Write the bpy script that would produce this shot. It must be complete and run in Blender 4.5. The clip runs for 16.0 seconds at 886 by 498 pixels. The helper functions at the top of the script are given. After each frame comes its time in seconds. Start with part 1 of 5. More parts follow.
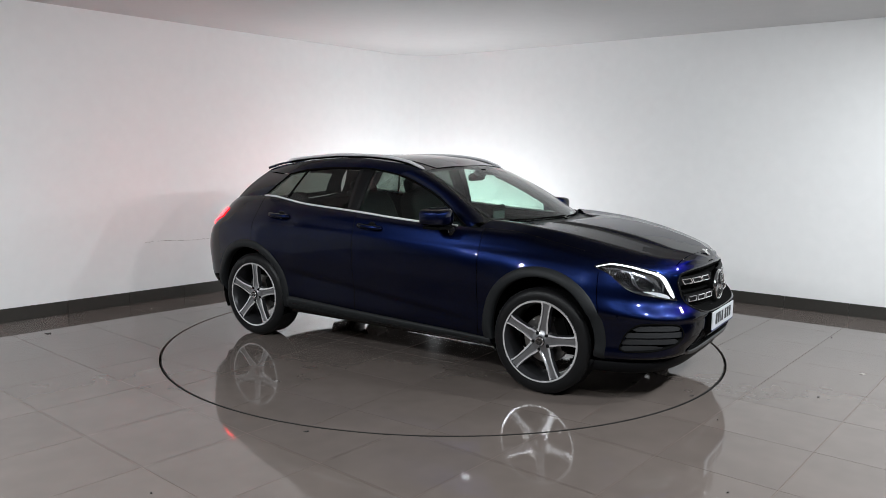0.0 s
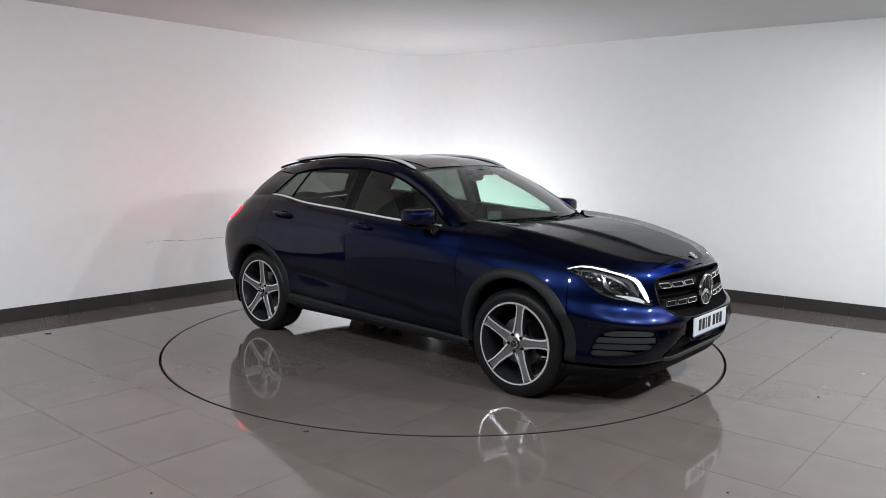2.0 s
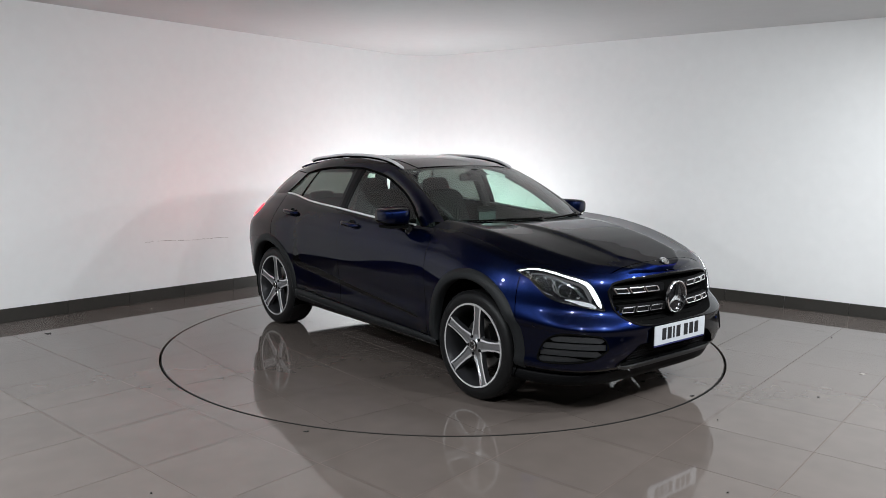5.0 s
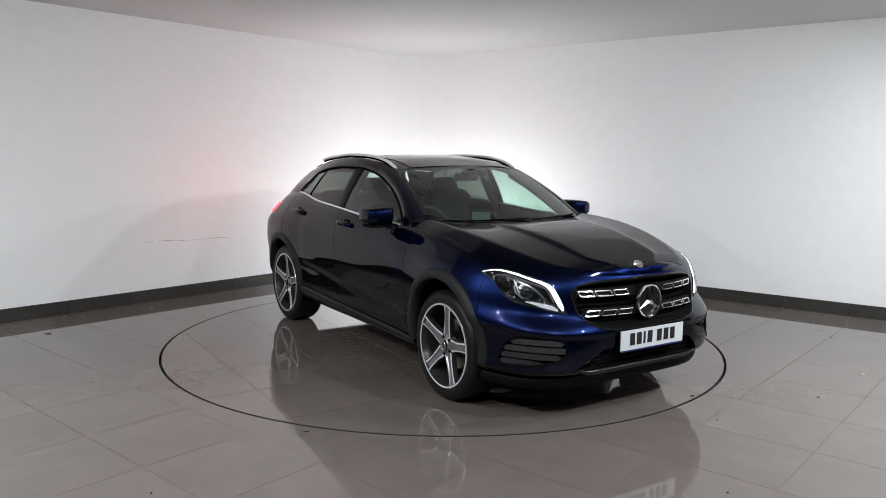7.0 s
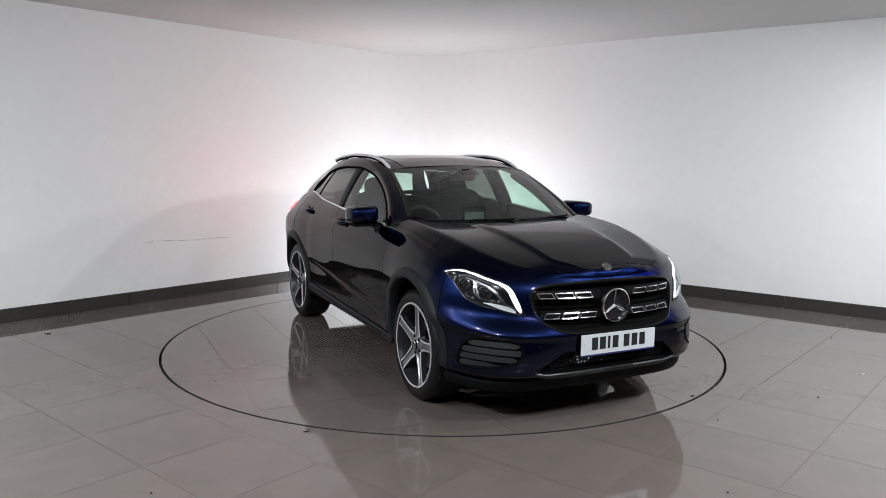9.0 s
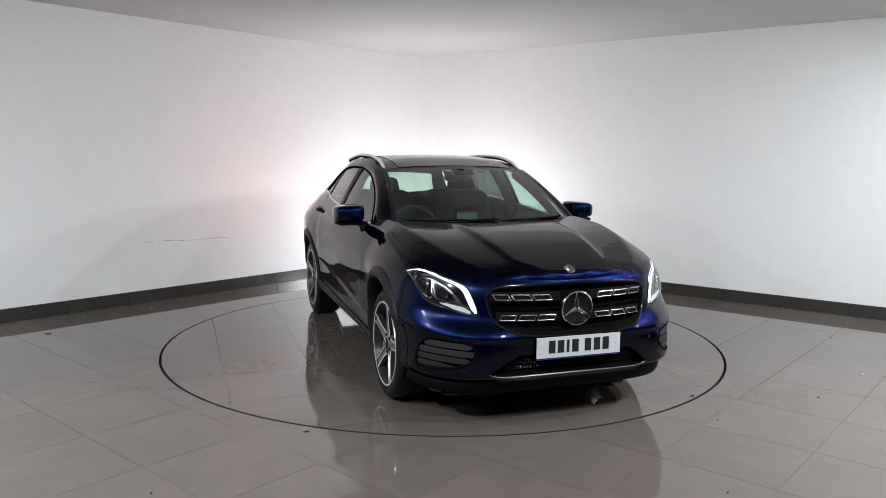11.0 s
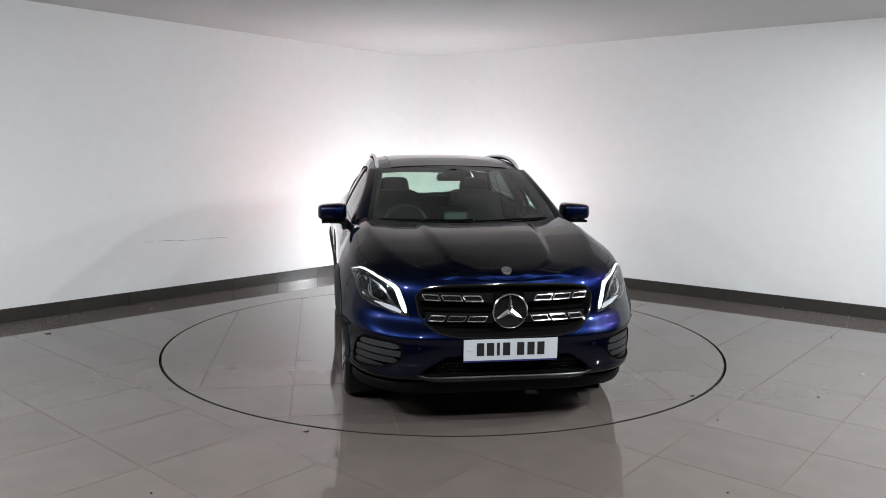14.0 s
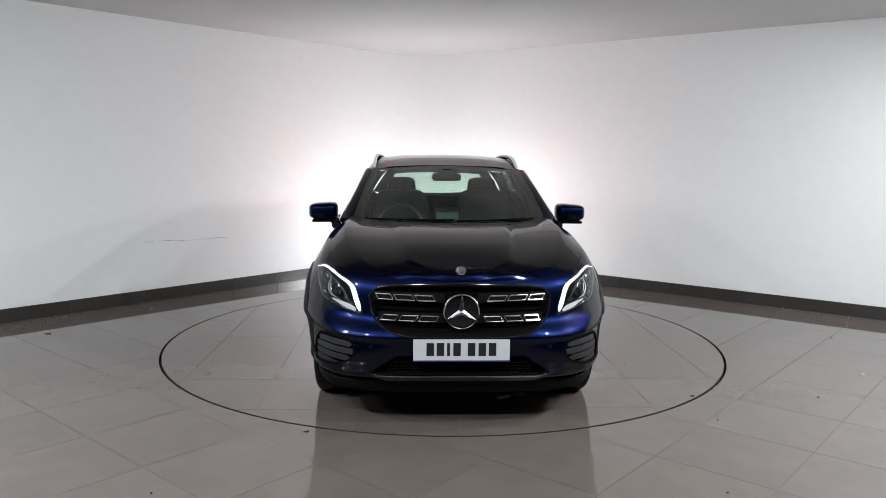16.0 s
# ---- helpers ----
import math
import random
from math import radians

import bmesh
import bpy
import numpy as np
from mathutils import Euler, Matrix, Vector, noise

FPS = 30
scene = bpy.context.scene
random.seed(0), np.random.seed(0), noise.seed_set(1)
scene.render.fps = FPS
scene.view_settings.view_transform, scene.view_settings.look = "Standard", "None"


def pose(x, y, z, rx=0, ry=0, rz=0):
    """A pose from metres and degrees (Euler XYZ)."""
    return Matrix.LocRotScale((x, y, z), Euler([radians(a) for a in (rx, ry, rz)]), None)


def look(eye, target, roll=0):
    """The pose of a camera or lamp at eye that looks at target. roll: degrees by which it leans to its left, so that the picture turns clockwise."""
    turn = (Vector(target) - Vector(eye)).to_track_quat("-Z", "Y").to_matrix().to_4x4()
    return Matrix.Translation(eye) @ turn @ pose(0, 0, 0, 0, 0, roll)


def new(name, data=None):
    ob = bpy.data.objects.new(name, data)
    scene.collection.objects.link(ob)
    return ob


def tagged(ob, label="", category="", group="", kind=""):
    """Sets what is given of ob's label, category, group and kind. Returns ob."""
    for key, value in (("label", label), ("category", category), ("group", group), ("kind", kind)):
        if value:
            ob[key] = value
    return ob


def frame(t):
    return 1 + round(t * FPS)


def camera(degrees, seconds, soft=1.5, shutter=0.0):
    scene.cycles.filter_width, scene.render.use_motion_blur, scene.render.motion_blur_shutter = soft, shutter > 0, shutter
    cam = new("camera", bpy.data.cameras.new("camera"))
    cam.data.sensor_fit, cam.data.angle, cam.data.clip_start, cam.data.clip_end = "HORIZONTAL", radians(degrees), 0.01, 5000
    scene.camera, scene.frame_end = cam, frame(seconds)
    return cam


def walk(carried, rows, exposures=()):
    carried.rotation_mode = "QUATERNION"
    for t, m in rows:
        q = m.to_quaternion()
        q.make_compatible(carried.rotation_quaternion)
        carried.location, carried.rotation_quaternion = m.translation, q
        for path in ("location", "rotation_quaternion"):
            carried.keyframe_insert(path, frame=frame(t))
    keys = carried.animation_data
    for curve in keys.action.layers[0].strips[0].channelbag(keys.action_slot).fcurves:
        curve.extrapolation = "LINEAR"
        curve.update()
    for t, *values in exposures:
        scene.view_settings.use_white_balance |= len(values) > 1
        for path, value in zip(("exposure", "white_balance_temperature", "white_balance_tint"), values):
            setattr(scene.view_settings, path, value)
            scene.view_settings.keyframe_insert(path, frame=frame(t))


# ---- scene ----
import functools
# ================= camera =================
EYE = Vector((0.0, -6.254, 1.554))
YAW, PITCH, ROLL = radians(-0.058), radians(7.266), 0.603
AIM = EYE + Vector((math.sin(YAW) * math.cos(PITCH), math.cos(YAW) * math.cos(PITCH), -math.sin(PITCH)))
cam = camera(60.86, 16.0, 0.85)
walk(cam, [(0.0, look(EYE, AIM, ROLL)), (16.0, look(EYE, AIM, ROLL))], [(0.0, 0.11), (16.0, 0.11)])

# ================= plan of the studio =================
CEIL = 2.85
LDIR = Vector((-0.663, -0.7486, 0))     # the wall that runs from the far corner to the left and forward
RDIR = Vector((0.796, -0.6055, 0))      # the wall that runs from the far corner to the right and forward
CORNER = Vector((-0.375, 4.385, 0))
LLEN, RLEN = 12.5, 12.5
TABLE_R = 2.25

# ================= light =================
world = bpy.data.worlds.new("world")
scene.world = world
world.use_nodes = True
world.node_tree.nodes["Background"].inputs[0].default_value = (0.5, 0.5, 0.52, 1)
world.node_tree.nodes["Background"].inputs[1].default_value = 0.02


def area_lamp(name, at, target, size, watts, colour=(0.92, 0.97, 1.0), shape="DISK", size_y=0.1, spread=180):
    data = bpy.data.lights.new(name, "AREA")
    data.shape, data.size, data.energy, data.color, data.spread = shape, size, watts, colour, radians(spread)
    data.size_y = size_y
    ob = new(name, data)
    ob.matrix_world = look(at, target)
    return ob


# flood lamp standing on the floor behind the car that washes the far corner
flood = bpy.data.lights.new("corner_flood", "POINT")
flood.energy, flood.shadow_soft_size, flood.color = 97, 0.07, (0.93, 0.97, 1.0)
new("corner_flood", flood).location = (-0.10, 2.76, 0.41)
# ceiling downlights: place and strength
DOWNLIGHTS = [(3.6, -2.3, 70), (2.6, -3.6, 66), (4.3, -1.0, 47), (1.2, -4.7, 40), (-1.0, -4.9, 40), (-2.4, -4.2, 52), (-3.5, -3.1, 58), (-4.9, -3.6, 40), (5.6, -2.6, 16)]
for dx, dy, watts in DOWNLIGHTS:
    area_lamp("ceiling_downlight_lamp", (dx, dy, CEIL - 0.06), (dx * 0.8, dy * 0.8, 0), 0.09, watts, spread=175)


# ================= materials =================
def material(name, colour, rough=0.5, metal=0.0, coat=0.0, emit=None, power=0.0, scale=40.0, vary=0.06, bump=0.0, bump_scale=200.0, rough_vary=0.0, per_object=0.0, coords="Object", spec=0.5, tint=None, own_pattern=False):
    m = bpy.data.materials.new(name)
    m.use_nodes = True
    nt = m.node_tree
    b = nt.nodes["Principled BSDF"]
    b.inputs["Roughness"].default_value = rough
    b.inputs["Metallic"].default_value = metal
    b.inputs["Coat Weight"].default_value = coat
    b.inputs["Coat Roughness"].default_value = 0.01
    b.inputs["Coat IOR"].default_value = 1.42
    b.inputs["Specular IOR Level"].default_value = spec
    b.inputs["Base Color"].default_value = (*colour, 1)
    if tint:
        b.inputs["Specular Tint"].default_value = (*tint, 1)
    tc = nt.nodes.new("ShaderNodeTexCoord")
    if vary > 0 or rough_vary > 0:
        big, small = nt.nodes.new("ShaderNodeTexNoise"), nt.nodes.new("ShaderNodeTexNoise")
        big.inputs["Scale"].default_value, small.inputs["Scale"].default_value = scale * (0.25 if own_pattern else 0.06), scale
        big.inputs["Detail"].default_value, small.inputs["Detail"].default_value = (0, 1) if own_pattern else (4, 5)
        nt.links.new(tc.outputs[coords], big.inputs["Vector"])
        nt.links.new(tc.outputs[coords], small.inputs["Vector"])
        if own_pattern:
            who, mul = nt.nodes.new("ShaderNodeObjectInfo"), nt.nodes.new("ShaderNodeMath")
            mul.operation, mul.inputs[1].default_value = "MULTIPLY", 37.0
            nt.links.new(who.outputs["Random"], mul.inputs[0])
            for node in (big, small):
                node.noise_dimensions = "4D"
                nt.links.new(mul.outputs[0], node.inputs["W"])
        mix = nt.nodes.new("ShaderNodeMath")
        mix.operation = "ADD"
        nt.links.new(big.outputs["Fac"], mix.inputs[0])
        nt.links.new(small.outputs["Fac"], mix.inputs[1])
        last = mix.outputs[0]
        if per_object > 0:
            info = nt.nodes.new("ShaderNodeObjectInfo")
            ma = nt.nodes.new("ShaderNodeMath")
            ma.operation = "MULTIPLY_ADD"
            ma.inputs[1].default_value = per_object
            nt.links.new(info.outputs["Random"], ma.inputs[0])
            nt.links.new(last, ma.inputs[2])
            last = ma.outputs[0]
        rng = nt.nodes.new("ShaderNodeMapRange")
        rng.inputs["From Min"].default_value, rng.inputs["From Max"].default_value = 0.7, 1.3 + per_object
        rng.inputs["To Min"].default_value, rng.inputs["To Max"].default_value = 1 - vary, 1 + vary
        nt.links.new(last, rng.inputs["Value"])
        hsv = nt.nodes.new("ShaderNodeHueSaturation")
        hsv.inputs["Color"].default_value = (*colour, 1)
        nt.links.new(rng.outputs["Result"], hsv.inputs["Value"])
        nt.links.new(hsv.outputs["Color"], b.inputs["Base Color"])
        if rough_vary > 0:
            rr = nt.nodes.new("ShaderNodeMapRange")
            rr.inputs["From Min"].default_value, rr.inputs["From Max"].default_value = 0.7, 1.3
            rr.inputs["To Min"].default_value, rr.inputs["To Max"].default_value = max(0.0, rough - rough_vary), rough + rough_vary
            nt.links.new(mix.outputs[0], rr.inputs["Value"])
            nt.links.new(rr.outputs["Result"], b.inputs["Roughness"])
    if bump > 0:
        n = nt.nodes.new("ShaderNodeTexNoise")
        n.inputs["Scale"].default_value, n.inputs["Detail"].default_value = bump_scale, 4
        nt.links.new(tc.outputs[coords], n.inputs["Vector"])
        bp = nt.nodes.new("ShaderNodeBump")
        bp.inputs["Strength"].default_value, bp.inputs["Distance"].default_value = bump, 0.004
        nt.links.new(n.outputs["Fac"], bp.inputs["Height"])
        nt.links.new(bp.outputs["Normal"], b.inputs["Normal"])
    if emit:
        b.inputs["Emission Color"].default_value = (*emit, 1)
        b.inputs["Emission Strength"].default_value = power
    return m


def sheet_glass(name, tint, gloss=1.5):
    m = bpy.data.materials.new(name)
    m.use_nodes = True
    nt = m.node_tree
    nt.nodes.remove(nt.nodes["Principled BSDF"])
    out = nt.nodes["Material Output"]
    clear, shine = nt.nodes.new("ShaderNodeBsdfTransparent"), nt.nodes.new("ShaderNodeBsdfGlossy")
    clear.inputs["Color"].default_value = (*tint, 1)
    shine.inputs["Roughness"].default_value = 0.01
    lw, mx = nt.nodes.new("ShaderNodeLayerWeight"), nt.nodes.new("ShaderNodeMixShader")
    lw.inputs["Blend"].default_value = 0.5
    p5, ma = nt.nodes.new("ShaderNodeMath"), nt.nodes.new("ShaderNodeMath")
    p5.operation, ma.operation = "POWER", "MULTIPLY_ADD"
    p5.inputs[1].default_value = 4.5
    ma.inputs[1].default_value, ma.inputs[2].default_value = 0.88, 1.9 * (gloss - 1) ** 2 / (gloss + 1) ** 2
    nt.links.new(lw.outputs["Facing"], p5.inputs[0])
    nt.links.new(p5.outputs[0], ma.inputs[0])
    nt.links.new(ma.outputs[0], mx.inputs["Fac"])
    nt.links.new(clear.outputs["BSDF"], mx.inputs[1])
    nt.links.new(shine.outputs["BSDF"], mx.inputs[2])
    nt.links.new(mx.outputs["Shader"], out.inputs["Surface"])
    return m


M_WALL = material("white_wall_paint", (0.80, 0.80, 0.80), 0.62, scale=9, vary=0.02)
M_DARKWALL = material("dark_grey_wall_paint", (0.035, 0.035, 0.04), 0.8, scale=9, vary=0.1)
# ceiling colour darkened to stand for light fading towards the front
M_DIMCEIL = material("dimmed_ceiling_tone", (0.20, 0.20, 0.205), 0.8, scale=9, vary=0.05)
# unseen stretch of the left wall: weaker light put into a greyer colour
M_DIMWALL = material("dimmed_wall_tone", (0.40, 0.40, 0.405), 0.8, scale=9, vary=0.06)
M_CEIL = material("ceiling_paint", (0.63, 0.625, 0.625), 0.8, scale=7, vary=0.02)
M_TILE = material("polished_grey_porcelain", (0.118, 0.098, 0.088), 0.05, scale=7, vary=0.10, per_object=0.22, own_pattern=True)
M_GROUT = material("brown_grout", (0.100, 0.070, 0.056), 0.7, scale=60, vary=0.2)
M_SKIRT = material("dark_skirting_tile", (0.042, 0.039, 0.035), 0.3, scale=30, vary=0.12, per_object=0.2)
M_GAP = material("dark_rubber_seam", (0.012, 0.011, 0.01), 0.7, vary=0)
M_SCUFF = material("scuff_marks", (0.33, 0.31, 0.29), 0.8, scale=50, vary=0.2)
M_PAINT = material("deep_blue_metallic_paint", (0.0030, 0.0066, 0.031), 0.33, metal=1.0, coat=0.88, scale=900, vary=0.15, tint=(0.02, 0.04, 0.18))
M_PLASTIC = material("grey_black_plastic_cladding", (0.011, 0.012, 0.013), 0.5, scale=90, vary=0.1, bump=0.1, bump_scale=900, spec=0.18)
M_GLOSSBLACK = material("gloss_black_trim", (0.008, 0.008, 0.009), 0.12, vary=0)
M_BLACK = material("black_void_plastic", (0.003, 0.003, 0.003), 0.8, vary=0, spec=0.02)
M_CHROME = material("chrome", (0.88, 0.88, 0.89), 0.14, metal=1.0, vary=0)
M_SATIN = material("satin_aluminium", (0.80, 0.80, 0.81), 0.32, metal=0.35, scale=300, vary=0.04)
M_ALLOY = material("machined_alloy", (0.85, 0.85, 0.86), 0.22, metal=0.60, scale=220, vary=0.05)
M_ALLOYGREY = material("grey_painted_alloy", (0.035, 0.035, 0.038), 0.32, metal=0.4, scale=160, vary=0.06)
M_TYRE = material("tyre_rubber", (0.006, 0.006, 0.0065), 0.45, scale=80, vary=0.2, bump=0.1, bump_scale=300, spec=0.22)
M_DISC = material("brake_disc_steel", (0.30, 0.29, 0.28), 0.35, metal=1.0, scale=60, vary=0.15)
M_FABRIC = material("black_seat_leather", (0.0045, 0.0045, 0.005), 0.65, scale=120, vary=0.15, bump=0.1, bump_scale=400, spec=0.25)
M_DASH = material("soft_black_dashboard", (0.006, 0.006, 0.0065), 0.75, scale=120, vary=0.1, spec=0.3)
M_SCREEN = material("grey_screen", (0.10, 0.12, 0.115), 0.2, vary=0)
M_DRL = material("white_running_light", (0.8, 0.8, 0.8), 0.3, emit=(0.95, 0.97, 1.0), power=2.1, vary=0)
M_LENSGREY = material("headlamp_reflector", (0.30, 0.30, 0.31), 0.22, metal=1.0, vary=0)
M_TAIL = material("red_tail_light", (0.30, 0.004, 0.006), 0.15, emit=(1.0, 0.010, 0.016), power=10.0, vary=0)
M_PLATE = material("white_number_plate", (0.52, 0.54, 0.57), 0.4, vary=0.02)
M_INK = material("black_plate_ink", (0.008, 0.008, 0.01), 0.5, vary=0)
M_BLUEBAND = material("blue_plate_band", (0.012, 0.015, 0.09), 0.4, vary=0)
M_GLASS = sheet_glass("green_tinted_glass", (0.68, 0.85, 0.77), 1.66)
M_DARKGLASS = sheet_glass("privacy_glass", (0.135, 0.145, 0.135), 1.42)
M_REARGLASS = sheet_glass("tinted_rear_glass", (0.58, 0.66, 0.60))
M_LENS = sheet_glass("clear_lens", (0.93, 0.95, 0.97), 1.4)
M_SKID = material("dark_satin_skid", (0.022, 0.022, 0.024), 0.30, metal=0.5, vary=0.05)
M_GRILLE = material("black_grille_plastic", (0.005, 0.005, 0.0055), 0.45, vary=0, spec=0.12)
M_ALLOYMID = material("satin_alloy_spoke", (0.27, 0.27, 0.28), 0.28, metal=0.75, scale=160, vary=0.06)
M_LOUVRE = material("grey_louvre_plastic", (0.020, 0.0205, 0.022), 0.42, scale=90, vary=0.1, bump=0.08, bump_scale=900, spec=0.3)
M_LIP = material("black_bumper_plastic", (0.004, 0.004, 0.0045), 0.5, scale=90, vary=0.1, spec=0.06)
M_ROOFGLASS = material("black_panoramic_roof_glass", (0.006, 0.006, 0.008), 0.05, vary=0)


# ================= mesh helpers =================
def mesh_of(name, verts, faces, mat, smooth=True):
    me = bpy.data.meshes.new(name)
    me.from_pydata([tuple(v) for v in verts], [], faces)
    me.materials.append(mat)
    if smooth:
        me.polygons.foreach_set("use_smooth", [True] * len(me.polygons))
    me.update()
    return me


def child(name, me, parent, label="", kind=""):
    ob = new(name, me)
    ob.parent = parent
    return tagged(ob, label, "", "", kind)


def part(name, bm, mat, parent, label="", smooth=False, bevel=0.0):
    if bevel > 0:
        es = [e for e in bm.edges if len(e.link_faces) == 2 and e.calc_face_angle(0) > 0.6]
        bmesh.ops.bevel(bm, geom=es, offset=bevel, segments=2, profile=0.6, affect="EDGES", clamp_overlap=True)
    bmesh.ops.recalc_face_normals(bm, faces=bm.faces[:])
    me = bpy.data.meshes.new(name)
    bm.to_mesh(me)
    bm.free()
    me.materials.append(mat)
    if smooth:
        me.polygons.foreach_set("use_smooth", [True] * len(me.polygons))
        me.set_sharp_from_angle(angle=radians(35))
    return child(name, me, parent, label) if parent else new(name, me)


def box(bm, x0, x1, y0, y1, z0, z1, m=None):
    vs = [bm.verts.new(((m @ Vector((x, y, z))) if m else (x, y, z))) for x in (x0, x1) for y in (y0, y1) for z in (z0, z1)]
    for f in ((0, 1, 3, 2), (4, 6, 7, 5), (0, 4, 5, 1), (2, 3, 7, 6), (0, 2, 6, 4), (1, 5, 7, 3)):
        bm.faces.new([vs[i] for i in f])
    return bm


def lathe(bm, profile, n=48, m=None, closed=False):
    """Turns (radius, height) pairs round the y axis."""
    rows = []
    for k in range(n):
        a = 2 * math.pi * k / n
        rows.append([bm.verts.new((m @ Vector((r * math.cos(a), h, r * math.sin(a)))) if m else (r * math.cos(a), h, r * math.sin(a))) for r, h in profile])
    cnt = len(profile)
    for k in range(n):
        p, q = rows[k], rows[(k + 1) % n]
        for i in range(cnt if closed else cnt - 1):
            j = (i + 1) % cnt
            bm.faces.new((p[i], p[j], q[j], q[i]))
    return bm


def tube(bm, pts, radius, n=8, flat=1.0):
    """A round bar along points; flat squeezes it upwards."""
    pts = [Vector(p) for p in pts]
    rings = []
    for i, p in enumerate(pts):
        d = (pts[min(i + 1, len(pts) - 1)] - pts[max(i - 1, 0)]).normalized()
        side = d.cross(Vector((0, 0, 1)))
        side = side.normalized() if side.length > 1e-4 else Vector((1, 0, 0))
        up = side.cross(d)
        r = radius[i] if isinstance(radius, (list, tuple)) else radius
        rings.append([bm.verts.new(p + side * r * math.cos(2 * math.pi * k / n) + up * r * flat * math.sin(2 * math.pi * k / n)) for k in range(n)])
    for a, b in zip(rings, rings[1:]):
        for k in range(n):
            bm.faces.new((a[k], a[(k + 1) % n], b[(k + 1) % n], b[k]))
    bm.faces.new(rings[0][::-1])
    bm.faces.new(rings[-1])
    return bm


def curve(pairs):
    """A smooth function through (x, value) pairs."""
    xs, ys = [p[0] for p in pairs], [p[1] for p in pairs]
    n = len(xs)
    d = [(ys[i + 1] - ys[i]) / (xs[i + 1] - xs[i]) for i in range(n - 1)]
    s = [d[0]] + [0.0 if d[i - 1] * d[i] <= 0 else 2 * d[i - 1] * d[i] / (d[i - 1] + d[i]) for i in range(1, n - 1)] + [d[-1]]

    def f(x):
        if x <= xs[0]:
            return ys[0]
        if x >= xs[-1]:
            return ys[-1]
        i = next(k for k in range(n - 1) if x <= xs[k + 1])
        h = xs[i + 1] - xs[i]
        t = (x - xs[i]) / h
        return (ys[i] * (1 + 2 * t) * (1 - t) ** 2 + h * s[i] * t * (1 - t) ** 2 + ys[i + 1] * t * t * (3 - 2 * t) + h * s[i + 1] * t * t * (t - 1))
    return f


def sheet(fn, us, vs):
    """Verts and faces of the surface fn(u, v)."""
    verts = [fn(u, v) for u in us for v in vs]
    m = len(vs)
    faces = [(i * m + j, (i + 1) * m + j, (i + 1) * m + j + 1, i * m + j + 1) for i in range(len(us) - 1) for j in range(m - 1)]
    return verts, faces


def span(a, b, n):
    return [a + (b - a) * i / (n - 1) for i in range(n)]


def clip_poly(poly, inside):
    """Cuts a convex outline by half planes (nx, ny, c), keeping n.p <= c."""
    for nx, ny, c in inside:
        out = []
        for i, a in enumerate(poly):
            b = poly[(i + 1) % len(poly)]
            da, db = nx * a[0] + ny * a[1] - c, nx * b[0] + ny * b[1] - c
            if da <= 0:
                out.append(a)
            if da * db < 0:
                t = da / (da - db)
                out.append((a[0] + (b[0] - a[0]) * t, a[1] + (b[1] - a[1]) * t))
        poly = out
        if not poly:
            break
    return poly


def slab_mesh(name, poly, z0, z1, mat, ease=0.002):
    """A flat tile of any outline with a small eased edge."""
    n = len(poly)
    cx, cy = sum(p[0] for p in poly) / n, sum(p[1] for p in poly) / n
    size = abs(sum(poly[i][0] * poly[(i + 1) % n][1] - poly[(i + 1) % n][0] * poly[i][1] for i in range(n))) / 2
    ease = ease if size > 0.05 else 0.0
    inner = [(cx + (p[0] - cx) * (1 - ease / 0.3), cy + (p[1] - cy) * (1 - ease / 0.3)) for p in poly]
    verts = [(p[0], p[1], z0) for p in poly] + [(p[0], p[1], z1 - ease) for p in poly] + [(p[0], p[1], z1) for p in inner]
    faces = [tuple(range(2 * n, 3 * n))]
    if ease == 0:
        verts, faces = verts[:2 * n], [tuple(range(n, 2 * n))]
    for k in range(2 if ease else 1):
        faces += [(k * n + i, k * n + (i + 1) % n, (k + 1) * n + (i + 1) % n, (k + 1) * n + i) for i in range(n)]
    return mesh_of(name, verts, faces, mat, False)


# ================= structure =================
def wall_line(radius, offset):
    """The plan line of the two white walls with a rounded corner, offset outwards."""
    half = LDIR.angle(RDIR) / 2
    bis = (LDIR + RDIR).normalized()
    centre = CORNER + bis * (radius / math.sin(half))
    r = radius + offset
    nl, nr = Vector((LDIR.y, -LDIR.x, 0)), Vector((-RDIR.y, RDIR.x, 0))
    nl = nl if nl.dot(bis) < 0 else -nl
    nr = nr if nr.dot(bis) < 0 else -nr
    pts = []
    for i in range(17):
        a = nl.lerp(nr, i / 16).normalized()
        pts.append(centre + a * r)
    return pts, nl, nr


def prism(bm, inner, outer, z0, z1):
    rows = [[bm.verts.new((p.x, p.y, z)) for p, z in ((a, z0), (a, z1), (b, z1), (b, z0))] for a, b in zip(inner, outer)]
    for p, q in zip(rows, rows[1:]):
        for i in range(4):
            bm.faces.new((p[i], p[(i + 1) % 4], q[(i + 1) % 4], q[i]))
    bm.faces.new(rows[0][::-1])
    bm.faces.new(rows[-1])


ARC_IN, NL, NR = wall_line(0.6, 0.0)
ARC_OUT = wall_line(0.6, 0.2)[0]
WHITE_L = 6.6       # the left-hand wall is toned down from here on, out of view
lw_end = CORNER + LDIR * WHITE_L
bm = bmesh.new()
prism(bm, [lw_end] + ARC_IN[:9], [lw_end + NL * 0.2] + ARC_OUT[:9], -0.05, CEIL)
tagged(part("wall_west", bm, M_WALL, None, smooth=True), "smooth white painted wall with a rounded corner", "wall", "", "structure")
rw_end = CORNER + RDIR * 8.6
bm = bmesh.new()
prism(bm, ARC_IN[8:] + [rw_end], ARC_OUT[8:] + [rw_end + NR * 0.2], -0.05, CEIL)
tagged(part("wall_east", bm, M_WALL, None, smooth=True), "smooth white painted wall behind the turntable", "wall", "", "structure")
